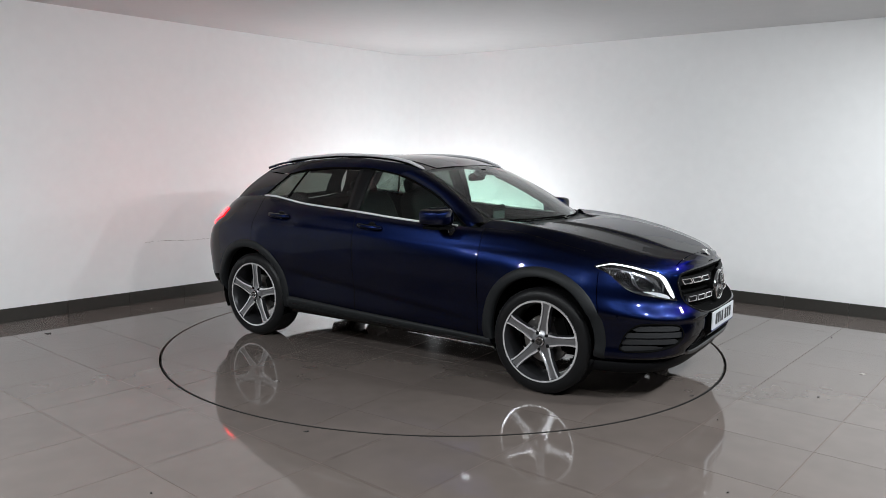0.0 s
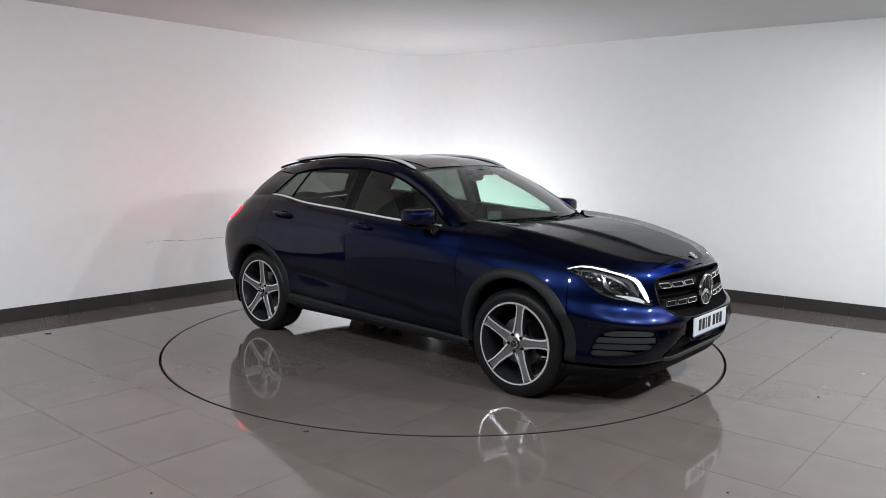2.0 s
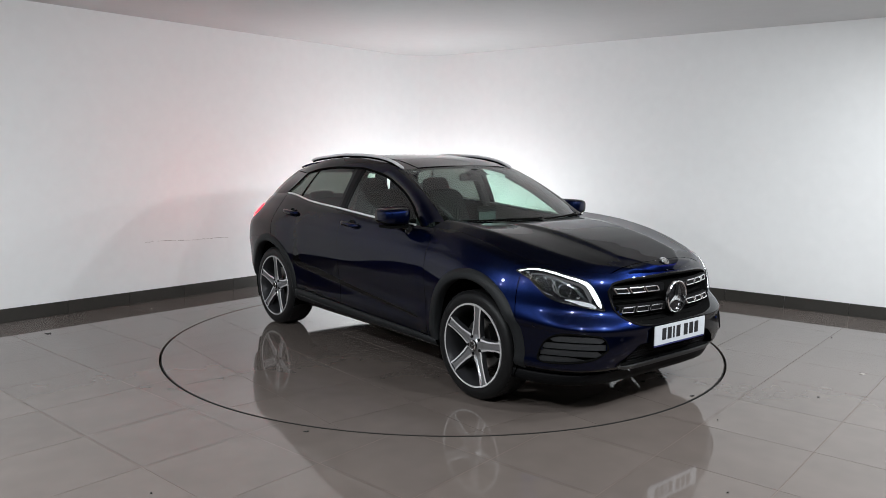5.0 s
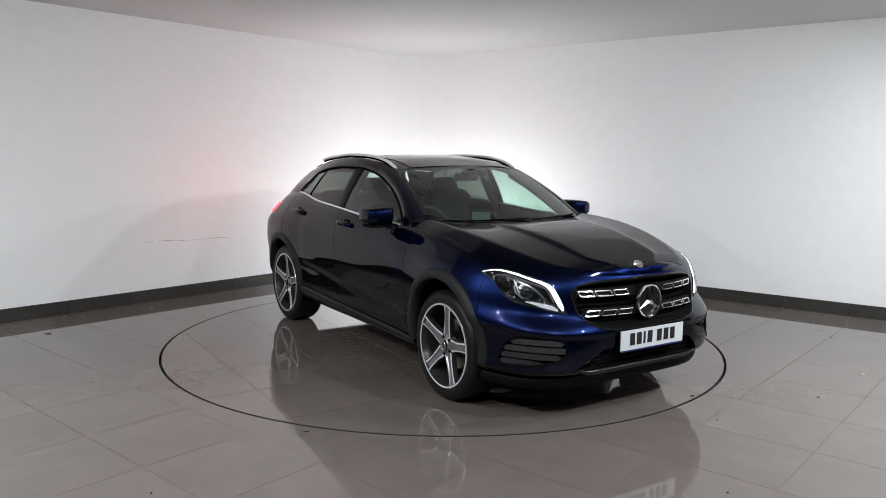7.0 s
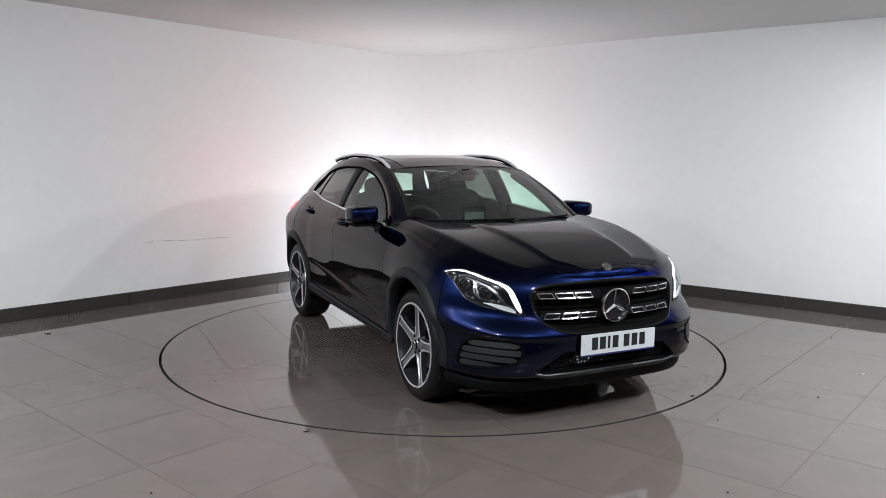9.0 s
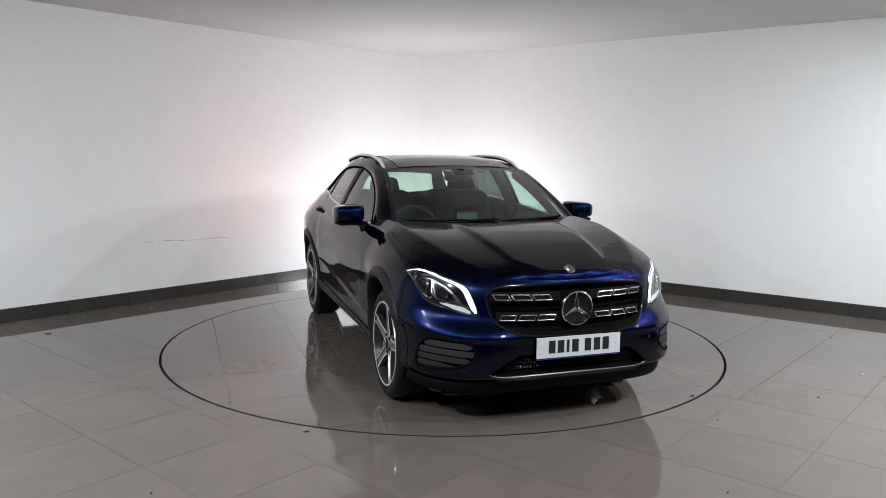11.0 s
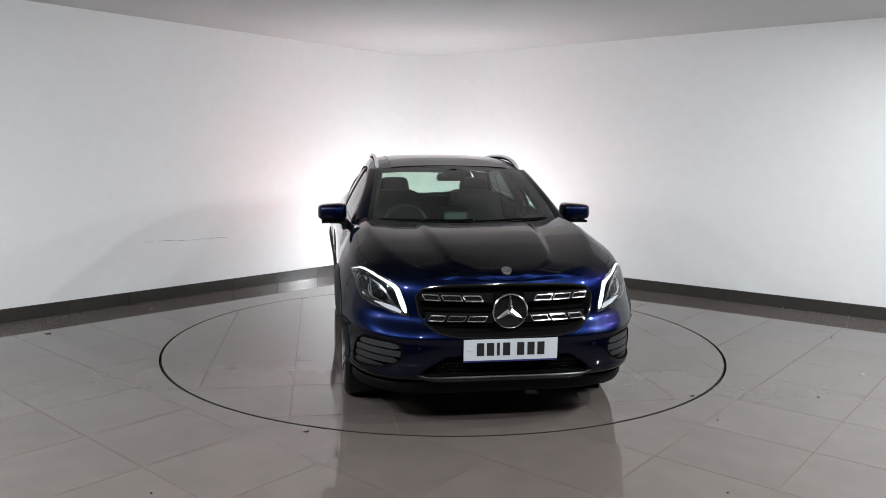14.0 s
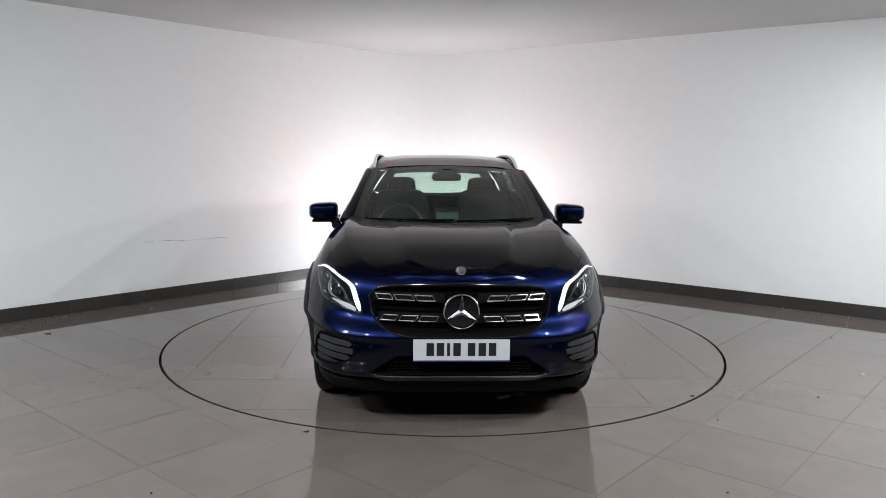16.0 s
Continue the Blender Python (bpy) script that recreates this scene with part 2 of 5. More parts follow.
A = CORNER + LDIR * LLEN
B = CORNER + RDIR * RLEN
D = A + RDIR * RLEN
# unseen walls added to close the room; their greys set what the car reflects
for nm, p, q, nrm, paint in (("wall_dark_west", lw_end, A, NL, M_DIMWALL), ("wall_dark_south", A, D, LDIR, M_DARKWALL), ("wall_dark_east", D, B, RDIR, M_DARKWALL), ("wall_dark_north", rw_end, B, NR, M_DARKWALL)):
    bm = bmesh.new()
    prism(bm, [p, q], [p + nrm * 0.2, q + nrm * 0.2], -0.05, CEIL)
    tagged(part(nm, bm, paint, None), "unseen wall closing the studio, its grey standing in for dimness", "wall", "", "structure")
def slab_over(name, pts, mat, label):
    bm = bmesh.new()
    n = len(pts)
    vs = [bm.verts.new((p.x, p.y, CEIL + z)) for z in (0, 0.15) for p in pts]
    bm.faces.new(vs[:n])
    bm.faces.new(vs[:n - 1:-1])
    for i in range(n):
        bm.faces.new((vs[i], vs[(i + 1) % n], vs[n + (i + 1) % n], vs[n + i]))
    tagged(part(name, bm, mat, None), label, "ceiling", "", "structure")


CL, CR = CORNER + LDIR * (WHITE_L + 0.2) + NL * 0.3, CORNER + RDIR * 8.8 + NR * 0.3
slab_over("ceiling", [CORNER - (LDIR + RDIR) * 0.4, CL, CR], M_CEIL, "plain matt light grey ceiling")
# unseen front half of the same ceiling, its falloff put into the colour
slab_over("ceiling_dimmed", [CL, A + (LDIR - RDIR) * 0.3, D + (LDIR + RDIR) * 0.3, B + (RDIR - LDIR) * 0.3, CR], M_DIMCEIL, "unseen front part of the ceiling, colour darkened for fading light")
# floor: a bed of grout with the tiles as pieces on it, open where the turntable sits
bm = bmesh.new()
n = 96
outer = []
corners = [CORNER - (LDIR + RDIR) * 0.3, A + (LDIR - RDIR) * 0.2, D + (LDIR + RDIR) * 0.2, B + (RDIR - LDIR) * 0.2]
for k in range(n):
    a = 2 * math.pi * k / n
    dvec = Vector((math.cos(a), math.sin(a), 0))
    best = 40.0
    for i in range(4):
        p, q = corners[i], corners[(i + 1) % 4]
        e = q - p
        den = dvec.x * e.y - dvec.y * e.x
        if abs(den) > 1e-9:
            s = (p.x * e.y - p.y * e.x) / den
            w = (p.x * dvec.y - p.y * dvec.x) / den
            if s > 0 and -1e-6 <= w <= 1 + 1e-6:
                best = min(best, s)
    outer.append(dvec * best)
ring = [[bm.verts.new((math.cos(2 * math.pi * k / n) * (TABLE_R + 0.008), math.sin(2 * math.pi * k / n) * (TABLE_R + 0.008), z)) for k in range(n)] for z in (-0.06, -0.0012)]
out_v = [bm.verts.new((p.x, p.y, -0.0012)) for p in outer]
for k in range(n):
    j = (k + 1) % n
    bm.faces.new((ring[1][k], out_v[k], out_v[j], ring[1][j]))
    bm.faces.new((ring[0][k], ring[1][k], ring[1][j], ring[0][j]))
bm.faces.new(ring[0])
floor = tagged(part("floor", bm, M_GROUT, None), "polished warm grey porcelain tile floor with thin brown joints", "floor", "", "structure")

TILE = 0.612
U = Vector((math.cos(radians(49.7)), math.sin(radians(49.7)), 0))
V = Vector((math.cos(radians(-40.3)), math.sin(radians(-40.3)), 0))
T0 = Vector((-1.547, -1.841, 0))
JOINT = 0.0016


def floor_tiles():
    shared = slab_mesh("tile", [(JOINT, JOINT), (TILE - JOINT, JOINT), (TILE - JOINT, TILE - JOINT), (JOINT, TILE - JOINT)], -0.002, 0.0, M_TILE, 0.0006)
    limits = [(NL.x, NL.y, CORNER.dot(NL) + 0.05), (NR.x, NR.y, CORNER.dot(NR) + 0.05)]
    rest = bmesh.new()
    for i in range(-16, 17):
        for j in range(-16, 17):
            o = T0 + V * TILE * i - U * TILE * j
            c = o + (V + U) * TILE / 2
            if c.dot(NL) > CORNER.dot(NL) + 0.42 or c.dot(NR) > CORNER.dot(NR) + 0.42:
                continue
            if (c - A).dot(LDIR) > 0.3 or (c - B).dot(RDIR) > 0.3:
                continue
            sq = [o + V * a + U * b for a, b in ((JOINT, JOINT), (TILE - JOINT, JOINT), (TILE - JOINT, TILE - JOINT), (JOINT, TILE - JOINT))]
            rs = [p.length for p in sq] + [c.length]
            if max(rs) < TABLE_R - 0.02:
                continue
            near = c.y > -6.2 and abs(c.x) < 5.2 and c.length < 6.4
            poly = clip_poly([(p.x, p.y) for p in sq], limits)
            if not poly:
                continue
            if not near:
                rest.faces.new([rest.verts.new((x, y, 0.0)) for x, y in poly])
                continue
            if c.length < TABLE_R + 0.5:
                n = 14
                R = TABLE_R + 0.008
                verts, faces = sheet(lambda a, b: o + V * a + U * b, span(JOINT, TILE - JOINT, n), span(JOINT, TILE - JOINT, n))
                inside = [p.length < R for p in verts]
                faces = [f for f in faces if not all(inside[k] for k in f)]
                verts = [p.normalized() * R if s else p for p, s in zip(verts, inside)]
                if not faces:
                    continue
                child("tile", mesh_of("tile_cut", [(p.x, p.y, 0) for p in verts], faces, M_TILE, False), floor)
            elif len(poly) == 4 and all(abs(x - p.x) + abs(y - p.y) < 1e-5 for (x, y), p in zip(poly, sq)):
                ob = child("tile", shared, floor)
                ob.matrix_basis = Matrix.Translation(o) @ Matrix.Rotation(radians(-40.3), 4, "Z")
            else:
                child("tile", slab_mesh("tile_edge", poly, -0.002, 0.0, M_TILE, 0.0006), floor)
    tagged(part("far_tiles", rest, M_TILE, floor), kind="stuff")


turntable = new("turntable")
tagged(turntable, "round floor turntable tiled in the same grey porcelain", "turntable")


def turntable_parts():
    bm = bmesh.new()
    n = 128
    lathe(bm, [(0.0, -0.055), (TABLE_R - 0.008, -0.055), (TABLE_R - 0.008, -0.002), (TABLE_R - 0.014, -0.002), (TABLE_R - 0.014, -0.006), (0.0, -0.006)], n, Matrix.Rotation(radians(90), 4, "X") @ Matrix.Scale(1, 4))
    for v in bm.verts:
        v.co.z = -abs(v.co.z)
    bmesh.ops.remove_doubles(bm, verts=bm.verts[:], dist=1e-5)
    part("platform", bm, M_GAP, turntable, "dark steel platform with a black edge seam")
    bm = bmesh.new()
    bm.faces.new([bm.verts.new(((TABLE_R - 0.014) * math.cos(2 * math.pi * k / n), (TABLE_R - 0.014) * math.sin(2 * math.pi * k / n), -0.0012)) for k in range(n)])
    part("grout_bed", bm, M_GROUT, turntable, "thin brown tile joints")
    circle = []
    for k in range(96):
        a = 2 * math.pi * (k + 0.5) / 96
        circle.append((math.cos(a), math.sin(a), TABLE_R - 0.013))
    P = 0.609
    for i in range(-5, 6):
        for j in range(-5, 6):
            x0, y0 = -0.034 + P * i, -1.207 + P * (j + 2)
            poly = clip_poly([(x0 + JOINT, y0 + JOINT), (x0 + P - JOINT, y0 + JOINT), (x0 + P - JOINT, y0 + P - JOINT), (x0 + JOINT, y0 + P - JOINT)], circle)
            if poly and len(poly) > 2:
                child("tile", slab_mesh("table_tile", poly, -0.006, 0.0, M_TILE, 0.0), turntable)


def skirting():
    h, d = 0.126, 0.012
    total = 0
    for direction, nrm, nm, length, first in ((LDIR, NL, "baseboard_west", WHITE_L, 0.62), (RDIR, NR, "baseboard_east", 8.0, 0.70)):
        root = tagged(new(nm), "dark grey tile skirting along the white wall", "baseboard", "", "structure")
        x = first
        step = 0.6
        me = None
        ang = math.atan2(direction.y, direction.x)
        while x < length - 0.01:
            w = min(step, length - x) - 0.003
            if me is None or w < step - 0.01:
                bm = bmesh.new()
                s = -1 if direction is LDIR else 1
                box(bm, 0, w, -d if s > 0 else 0, 0 if s > 0 else d, 0, h)
                bmesh.ops.bevel(bm, geom=bm.edges[:], offset=0.0015, segments=1, affect="EDGES")
                me = bpy.data.meshes.new("skirting_tile")
                bm.to_mesh(me)
                bm.free()
                me.materials.append(M_SKIRT)
            ob = child("skirting_tile", me, root)
            ob.matrix_basis = Matrix.Translation(CORNER + direction * x) @ Matrix.Rotation(ang, 4, "Z")
            x += step
        if nm == "baseboard_west":
            bm = bmesh.new()
            ins = [p.lerp(wall_line(0.6, -d)[0][i], 1.0) for i, p in enumerate(ARC_IN)]
            prism(bm, ins, ARC_IN, 0, h)
            part("corner_skirting", bm, M_SKIRT, root)


turntable_parts()
skirting()


# ================= car: the form of the body =================
# x forward from the middle of the wheelbase, y to the car's left, z up
sill_z = curve([(-2.3, 0.335), (-1.85, 0.32), (-1.5, 0.24), (2.3, 0.24)])
z_belt = curve([(-2.1, 1.05), (-1.9, 1.10), (-1.74, 1.145), (-1.6, 1.165), (-1.3, 1.178), (-0.82, 1.132), (-0.31, 1.104), (0.33, 1.062), (0.8, 1.048), (1.05, 1.046), (1.4, 0.994), (1.6, 0.954), (1.75, 0.922), (1.9, 0.894), (2.05, 0.868), (2.17, 0.853)])
y_belt = curve([(-2.0, 0.665), (-1.6, 0.702), (-1.3, 0.722), (-0.8, 0.775), (0.0, 0.81), (0.6, 0.80), (1.0, 0.775), (1.4, 0.785), (1.75, 0.80), (2.2, 0.80)])
w_of = curve([(0.0, 0.80), (0.08, 0.85), (0.2, 0.868), (0.35, 0.867), (0.45, 0.874), (0.56, 0.883), (0.74, 0.8865), (0.84, 0.880), (0.92, 0.863), (0.965, 0.846), (1.0, 0.81)])
nose_line = curve([(0.0, 2.09), (0.15, 2.19), (0.3, 2.245), (0.47, 2.258), (0.55, 2.248), (0.64, 2.226), (0.9, 2.205), (1.0, 2.175)])
x_tail = curve([(0.0, -2.05), (0.2, -2.16), (0.45, -2.19), (0.6, -2.17), (0.75, -2.12), (0.9, -2.07), (1.0, -2.03)])


def fold(v):
    """Sharp fold that runs round the bumper above the side intakes."""
    return math.tanh((v - 0.485) / 0.018) * math.exp(-((v - 0.485) / 0.22) ** 2) + 2.1 * math.exp(-((v - 0.135) / 0.055) ** 2)


def x_nose(v):
    return nose_line(v) + 0.007 * fold(v)


FN, RN, RM = 4.6, 7.0, 3.4
nose_round = curve([(0.0, 4.4), (0.25, 4.5), (0.5, 3.3), (0.68, 2.15), (1.0, 2.0)])     # squarer corners low down
ARCH = ((1.356, 0.402), (-1.375, 0.378))
ARCH_IN, ARCH_OUT = 0.376, 0.442


def half_width(x, v):
    k = min(1, max(0, (v - 0.7) / 0.3))
    k = k * k * (3 - 2 * k)
    flare = (1.25 * math.exp(-((x - 1.47) / 0.42) ** 2) + 0.65 * math.exp(-((x + 1.3) / 0.42) ** 2)) * 0.052 * math.exp(-((v - 0.5) / 0.33) ** 2)
    z = sill_z(x) + v * (z_belt(x) - sill_z(x))
    fade = 1 / (1 + math.exp((abs(x + 0.04) - 0.86) / 0.03))
    low = 0.43 + (0.8 - x) * 0.10
    high = 0.915 + (0.88 - x) * 0.035
    crease = 0.007 * math.tanh((z - low) / 0.014) * fade - 0.005 * (1 + math.tanh((z - high) / 0.010)) * (1 / (1 + math.exp((x - 1.5) / 0.1))) * (1 / (1 + math.exp((-1.0 - x) / 0.1)))
    return w_of(v) + k * (y_belt(x) - 0.81) + flare + crease  * (1 - k) + 0.009 * fold(v) / (1 + math.exp((1.66 - x) / 0.03))


def level(x, z):
    return min(1.0, max(0.0, (z - sill_z(x)) / (z_belt(x) - sill_z(x))))


def side_y(x, z):
    """Half width of the lower body at x and z; 0 past the nose or tail."""
    v = level(x, z)
    if x > 1.0:
        t = (x - 1.0) / (x_nose(v) - 1.0)
        return half_width(x, v) * max(0.0, 1 - t ** FN) ** (1 / nose_round(v))
    if x < -1.0:
        t = (x + 1.0) / (x_tail(v) + 1.0)
        return half_width(x, v) * max(0.0, 1 - t ** RN) ** (1 / RM)
    return half_width(x, v)


def around(turn, z, off=0.0, pivot=1.2):
    """The nose at a bearing in degrees from straight ahead (to the car's right) and a height."""
    c, s = math.cos(radians(turn)), math.sin(radians(turn))
    lo, hi = 0.2, 1.3
    for _ in range(26):
        r = (lo + hi) / 2
        if side_y(pivot + r * c, z) > abs(r * s) and pivot + r * c < 2.3:
            lo = r
        else:
            hi = r
    r = lo + off
    return Vector((pivot + r * c, -r * s, z))


def nose(y, z, off=0.0):
    x = 2.2
    for _ in range(8):
        v = level(x, z)
        q = min(0.999, abs(y) / half_width(x, v))
        x = 1 + (x_nose(v) - 1) * (1 - q ** nose_round(v)) ** (1 / FN)
    return Vector((x + off, y, z))


z_roof = curve([(-1.8, 1.40), (-1.6, 1.432), (-1.2, 1.488), (-0.8, 1.526), (-0.4, 1.533), (0.0, 1.514), (0.3, 1.452)])
z_rim = curve([(-1.53, 1.376), (-1.3, 1.424), (-0.9, 1.487), (-0.5, 1.506), (-0.13, 1.484), (0.22, 1.422), (0.55, 1.262), (0.85, 1.11), (0.95, 1.05)])
y_rim = curve([(-1.53, 0.515), (-1.3, 0.530), (-0.9, 0.556), (-0.5, 0.570), (-0.13, 0.578), (0.22, 0.582), (0.55, 0.645), (0.85, 0.69), (0.95, 0.70)])
z_dlo = curve([(-1.15, 1.362), (-0.94, 1.402), (-0.62, 1.426), (-0.33, 1.428), (0.0, 1.39), (0.32, 1.285), (0.52, 1.185), (0.64, 1.105), (0.73, 1.05)])


def cabin_y(x, z):
    """Half width of the side of the cabin at x and z."""
    zb, ze = z_belt(x), z_rim(x)
    t = min(1.0, max(0.0, (z - zb) / max(0.02, ze - zb)))
    return y_belt(x) + (y_rim(x) - y_belt(x)) * t + 0.06 * t * (1 - t)


# bonnet: a flat middle between two ridges, hollow flanks, a shoulder line, then a fall to the wing
ridge_z = curve([(0.8, 1.098), (1.0, 1.097), (1.25, 1.091), (1.5, 1.068), (1.75, 1.022), (1.9, 0.981), (2.0, 0.950), (2.1, 0.917), (2.15, 0.896), (2.166, 0.882), (2.175, 0.857)])
ridge_y = curve([(0.8, 0.362), (1.0, 0.356), (1.5, 0.329), (2.0, 0.277), (2.175, 0.25)])
shoulder_z = curve([(0.8, 1.104), (1.0, 1.096), (1.25, 1.073), (1.5, 1.035), (1.75, 0.980), (1.9, 0.940), (2.0, 0.912), (2.1, 0.891), (2.15, 0.877), (2.175, 0.855)])
shoulder_y = curve([(0.8, 0.722), (1.0, 0.715), (1.25, 0.705), (1.5, 0.675), (1.75, 0.615), (2.0, 0.50), (2.1, 0.33), (2.175, 0.25)])


@functools.lru_cache(maxsize=None)
def bonnet_section(x):
    side, zb = max(0.02, side_y(x, z_belt(x))), z_belt(x)
    ys = min(shoulder_y(x), 0.90 * side)
    yr = min(ridge_y(x), 0.55 * ys)
    zr, zs = ridge_z(x), max(shoulder_z(x), zb + 0.001)
    fade = min(1.0, max(0.0, (2.12 - x) / 0.35))
    hollow = 0.013 * fade
    mid = (yr + ys) / 2
    return curve([(-0.001, zr + 0.001), (yr * 0.75, zr + 0.0005), (yr, zr - 0.001 * fade), (yr + 0.16 * (ys - yr), zr + 0.16 * (zs - zr) - hollow), (mid, (zr + zs) / 2 - hollow * 0.75), (ys - 0.16 * (ys - yr), zs + 0.14 * (zr - zs) - 0.0025 * fade), (ys, zs), (ys + 0.45 * (side - ys), zs + 0.38 * (zb - zs)), (side, zb)])


def hood_z(x, y):
    return bonnet_section(round(x, 5))(abs(y))


# ================= car: parts =================
car = tagged(new("car"), "glossy dark blue compact crossover car on the turntable, lights on", "car")


def skin(name, verts, faces, mat, parent=car, label="", thick=0.0):
    me = mesh_of(name, verts, faces, mat)
    ob = child(name, me, parent, label)
    if thick:
        md = ob.modifiers.new("thickness", "SOLIDIFY")
        md.thickness, md.offset = thick, -1
    return ob


def both(fn):
    """Calls fn for the car's right (-1) and left (1) side."""
    fn(-1)
    fn(1)


def side_pt(x, z, sgn, off=0.0):
    return Vector((x, sgn * (side_y(x, z) + off), z))


LAMP_UP = curve([(30.3, 0.668), (31.5, 0.712), (33.0, 0.765), (34.4, 0.808), (36, 0.828), (38, 0.842), (42, 0.861), (48, 0.887), (53, 0.895), (57.5, 0.884), (59.5, 0.872)])
LAMP_LO = curve([(30.3, 0.655), (36, 0.674), (39.3, 0.688), (44.5, 0.706), (47, 0.722), (49, 0.740), (52, 0.788), (55, 0.832), (59.5, 0.866)])
FOG_UP = curve([(30.4, 0.462), (31.2, 0.500), (33.0, 0.522), (37, 0.532), (42, 0.535), (45, 0.528), (47.5, 0.505), (49.5, 0.462), (51.0, 0.385)])
FOG_LO = curve([(30.4, 0.448), (32.0, 0.420), (34.5, 0.393), (38, 0.374), (42, 0.364), (49, 0.358), (51.0, 0.372)])
GRILLE_UP = curve([(0.0, 0.842), (0.3, 0.832), (0.46, 0.812), (0.505, 0.77)])
GRILLE_LO = curve([(0.0, 0.556), (0.25, 0.561), (0.37, 0.578), (0.45, 0.618), (0.49, 0.672), (0.505, 0.755)])
INTAKE_UP = curve([(0.0, 0.455), (0.34, 0.455), (0.40, 0.42), (0.50, 0.345)])
INTAKE_LO = curve([(0.0, 0.335), (0.42, 0.335), (0.50, 0.33)])
OPENINGS = ((LAMP_UP, LAMP_LO, 30.3, 59.5, True), (FOG_UP, FOG_LO, 30.4, 51.0, True), (GRILLE_UP, GRILLE_LO, 0.0, 0.505, False), (INTAKE_UP, INTAKE_LO, 0.0, 0.5, False))


def to_edge(p):
    """Moves a point inside an opening up or down to its nearest edge."""
    turn = math.degrees(math.atan2(abs(p.y), p.x - 1.2))
    for up, lo, a0, a1, polar in OPENINGS:
        a = turn if polar else abs(p.y)
        if a0 <= a <= a1 and lo(a) < p.z < up(a):
            z = up(a) if up(a) - p.z < p.z - lo(a) else lo(a)
            if abs(z - p.z) > 0.03:
                return p
            q = around(turn, z) if polar else nose(p.y, z)
            return Vector((q.x, math.copysign(abs(q.y), p.y), z))
    return p


def in_opening(p):
    if p.x < 1.55:
        return False
    turn = math.degrees(math.atan2(abs(p.y), p.x - 1.2))
    for up, lo, a0, a1, polar in OPENINGS:
        a = turn if polar else abs(p.y)
        if a0 <= a <= a1 and lo(a) < p.z < up(a):
            return True
    return False


def body_shell():
    gaps = [0.876, -0.236]
    xs = [x for x in span(-1.0, 1.0, 101) if all(abs(x - g) > 0.006 for g in gaps)] + [g + d for g in gaps for d in (-0.0025, 0.0025)]
    xs = sorted(xs)
    ft = [0.012 * i for i in range(1, 71)]
    ft = [t for t in ft if abs(t - 0.6) > 0.004] + [0.598, 0.602]
    ft = sorted(ft)
    last = math.degrees(math.asin(ft[-1] ** (FN / 2)))
    fphi = [("f", math.degrees(math.asin(t ** (FN / 2)))) for t in ft] + [("f", a) for a in span(last, 90, 34)[1:]]
    rt = [0.025 * i for i in range(1, 36)]
    rlast = math.degrees(math.asin(rt[-1] ** (RN / 2)))
    rphi = [("r", math.degrees(math.asin(t ** (RN / 2)))) for t in rt] + [("r", a) for a in span(rlast, 90, 18)[1:]]
    half = rphi[::-1] + [("m", x) for x in xs] + fphi
    vs = span(0.0, 1.0, 60)

    def at(st, v, sgn):
        kind, a = st
        if kind == "m":
            x = a
            z = sill_z(x) + v * (z_belt(x) - sill_z(x))
            return Vector((x, sgn * half_width(x, v), z))
        c, s = max(0.0, math.cos(radians(a))), math.sin(radians(a))
        if kind == "f":
            x = 1 + (x_nose(v) - 1) * s ** (2 / FN)
            y = half_width(x, v) * c ** (2 / nose_round(v))
        else:
            x = -1 + (x_tail(v) + 1) * s ** (2 / RN)
            y = half_width(x, v) * c ** (2 / RM)
        return Vector((x, sgn * (y if a < 89.999 else 0.0), sill_z(x) + v * (z_belt(x) - sill_z(x))))

    cols = [[at(st, v, -1) for v in vs] for st in half]
    cols += [[Vector((p.x, -p.y, p.z)) for p in c] for c in cols[-2:0:-1]]
    n, m = len(cols), len(vs)
    def panel(p):
        s = "r" if p.y < 0 else "l"
        if p.x > 1.727 + 0.0:
            return ("front_bumper", "")
        if p.x > 0.876:
            return ("front_wing", s)
        if p.x > -0.236:
            return ("front_door", s)
        if p.x > -1.0:
            return ("rear_door", s)
        return ("rear_body", "")

    groups = {}
    for i in range(n):
        a, b = cols[i], cols[(i + 1) % n]
        mid = (a[m // 2] + b[m // 2]) / 2
        seam = (b[m // 2] - a[m // 2]).length < 0.0065 and abs(mid.y) > 0.5 and mid.x > -0.5
        if seam and mid.x < 1.5:
            continue
        key = panel(mid)
        g = groups.setdefault(key, [])
        for j in range(m - 1):
            if seam and j < m - 9:
                continue
            g.append(((i, j), ((i + 1) % n, j), ((i + 1) % n, j + 1), (i, j + 1)))
    for key, quads in groups.items():
        index, verts, faces = {}, [], []
        for q in quads:
            ps = [cols[i][j] for i, j in q]
            ins = []
            for p in ps:
                ins.append(min(math.hypot(p.x - a[0], p.z - a[1]) for a in ARCH) < ARCH_IN + 0.01 and abs(p.y) > 0.4)
            if all(ins) or all(in_opening(p) for p in ps):
                continue
            f = []
            for k, p, s in zip(q, ps, ins):
                if k not in index:
                    if s:
                        a = min(ARCH, key=lambda c: math.hypot(p.x - c[0], p.z - c[1]))
                        d = Vector((p.x - a[0], 0, p.z - a[1])).normalized() * (ARCH_IN + 0.01)
                        nx, nz = a[0] + d.x, max(sill_z(a[0] + d.x), a[1] + d.z)
                        p = Vector((nx, math.copysign(side_y(nx, nz), p.y), nz))
                    elif in_opening(p):
                        p = to_edge(p)
                    index[k] = len(verts)
                    verts.append(p)
                f.append(index[k])
            faces.append(tuple(f))
        skin(key[0], verts, faces, M_PAINT, car)


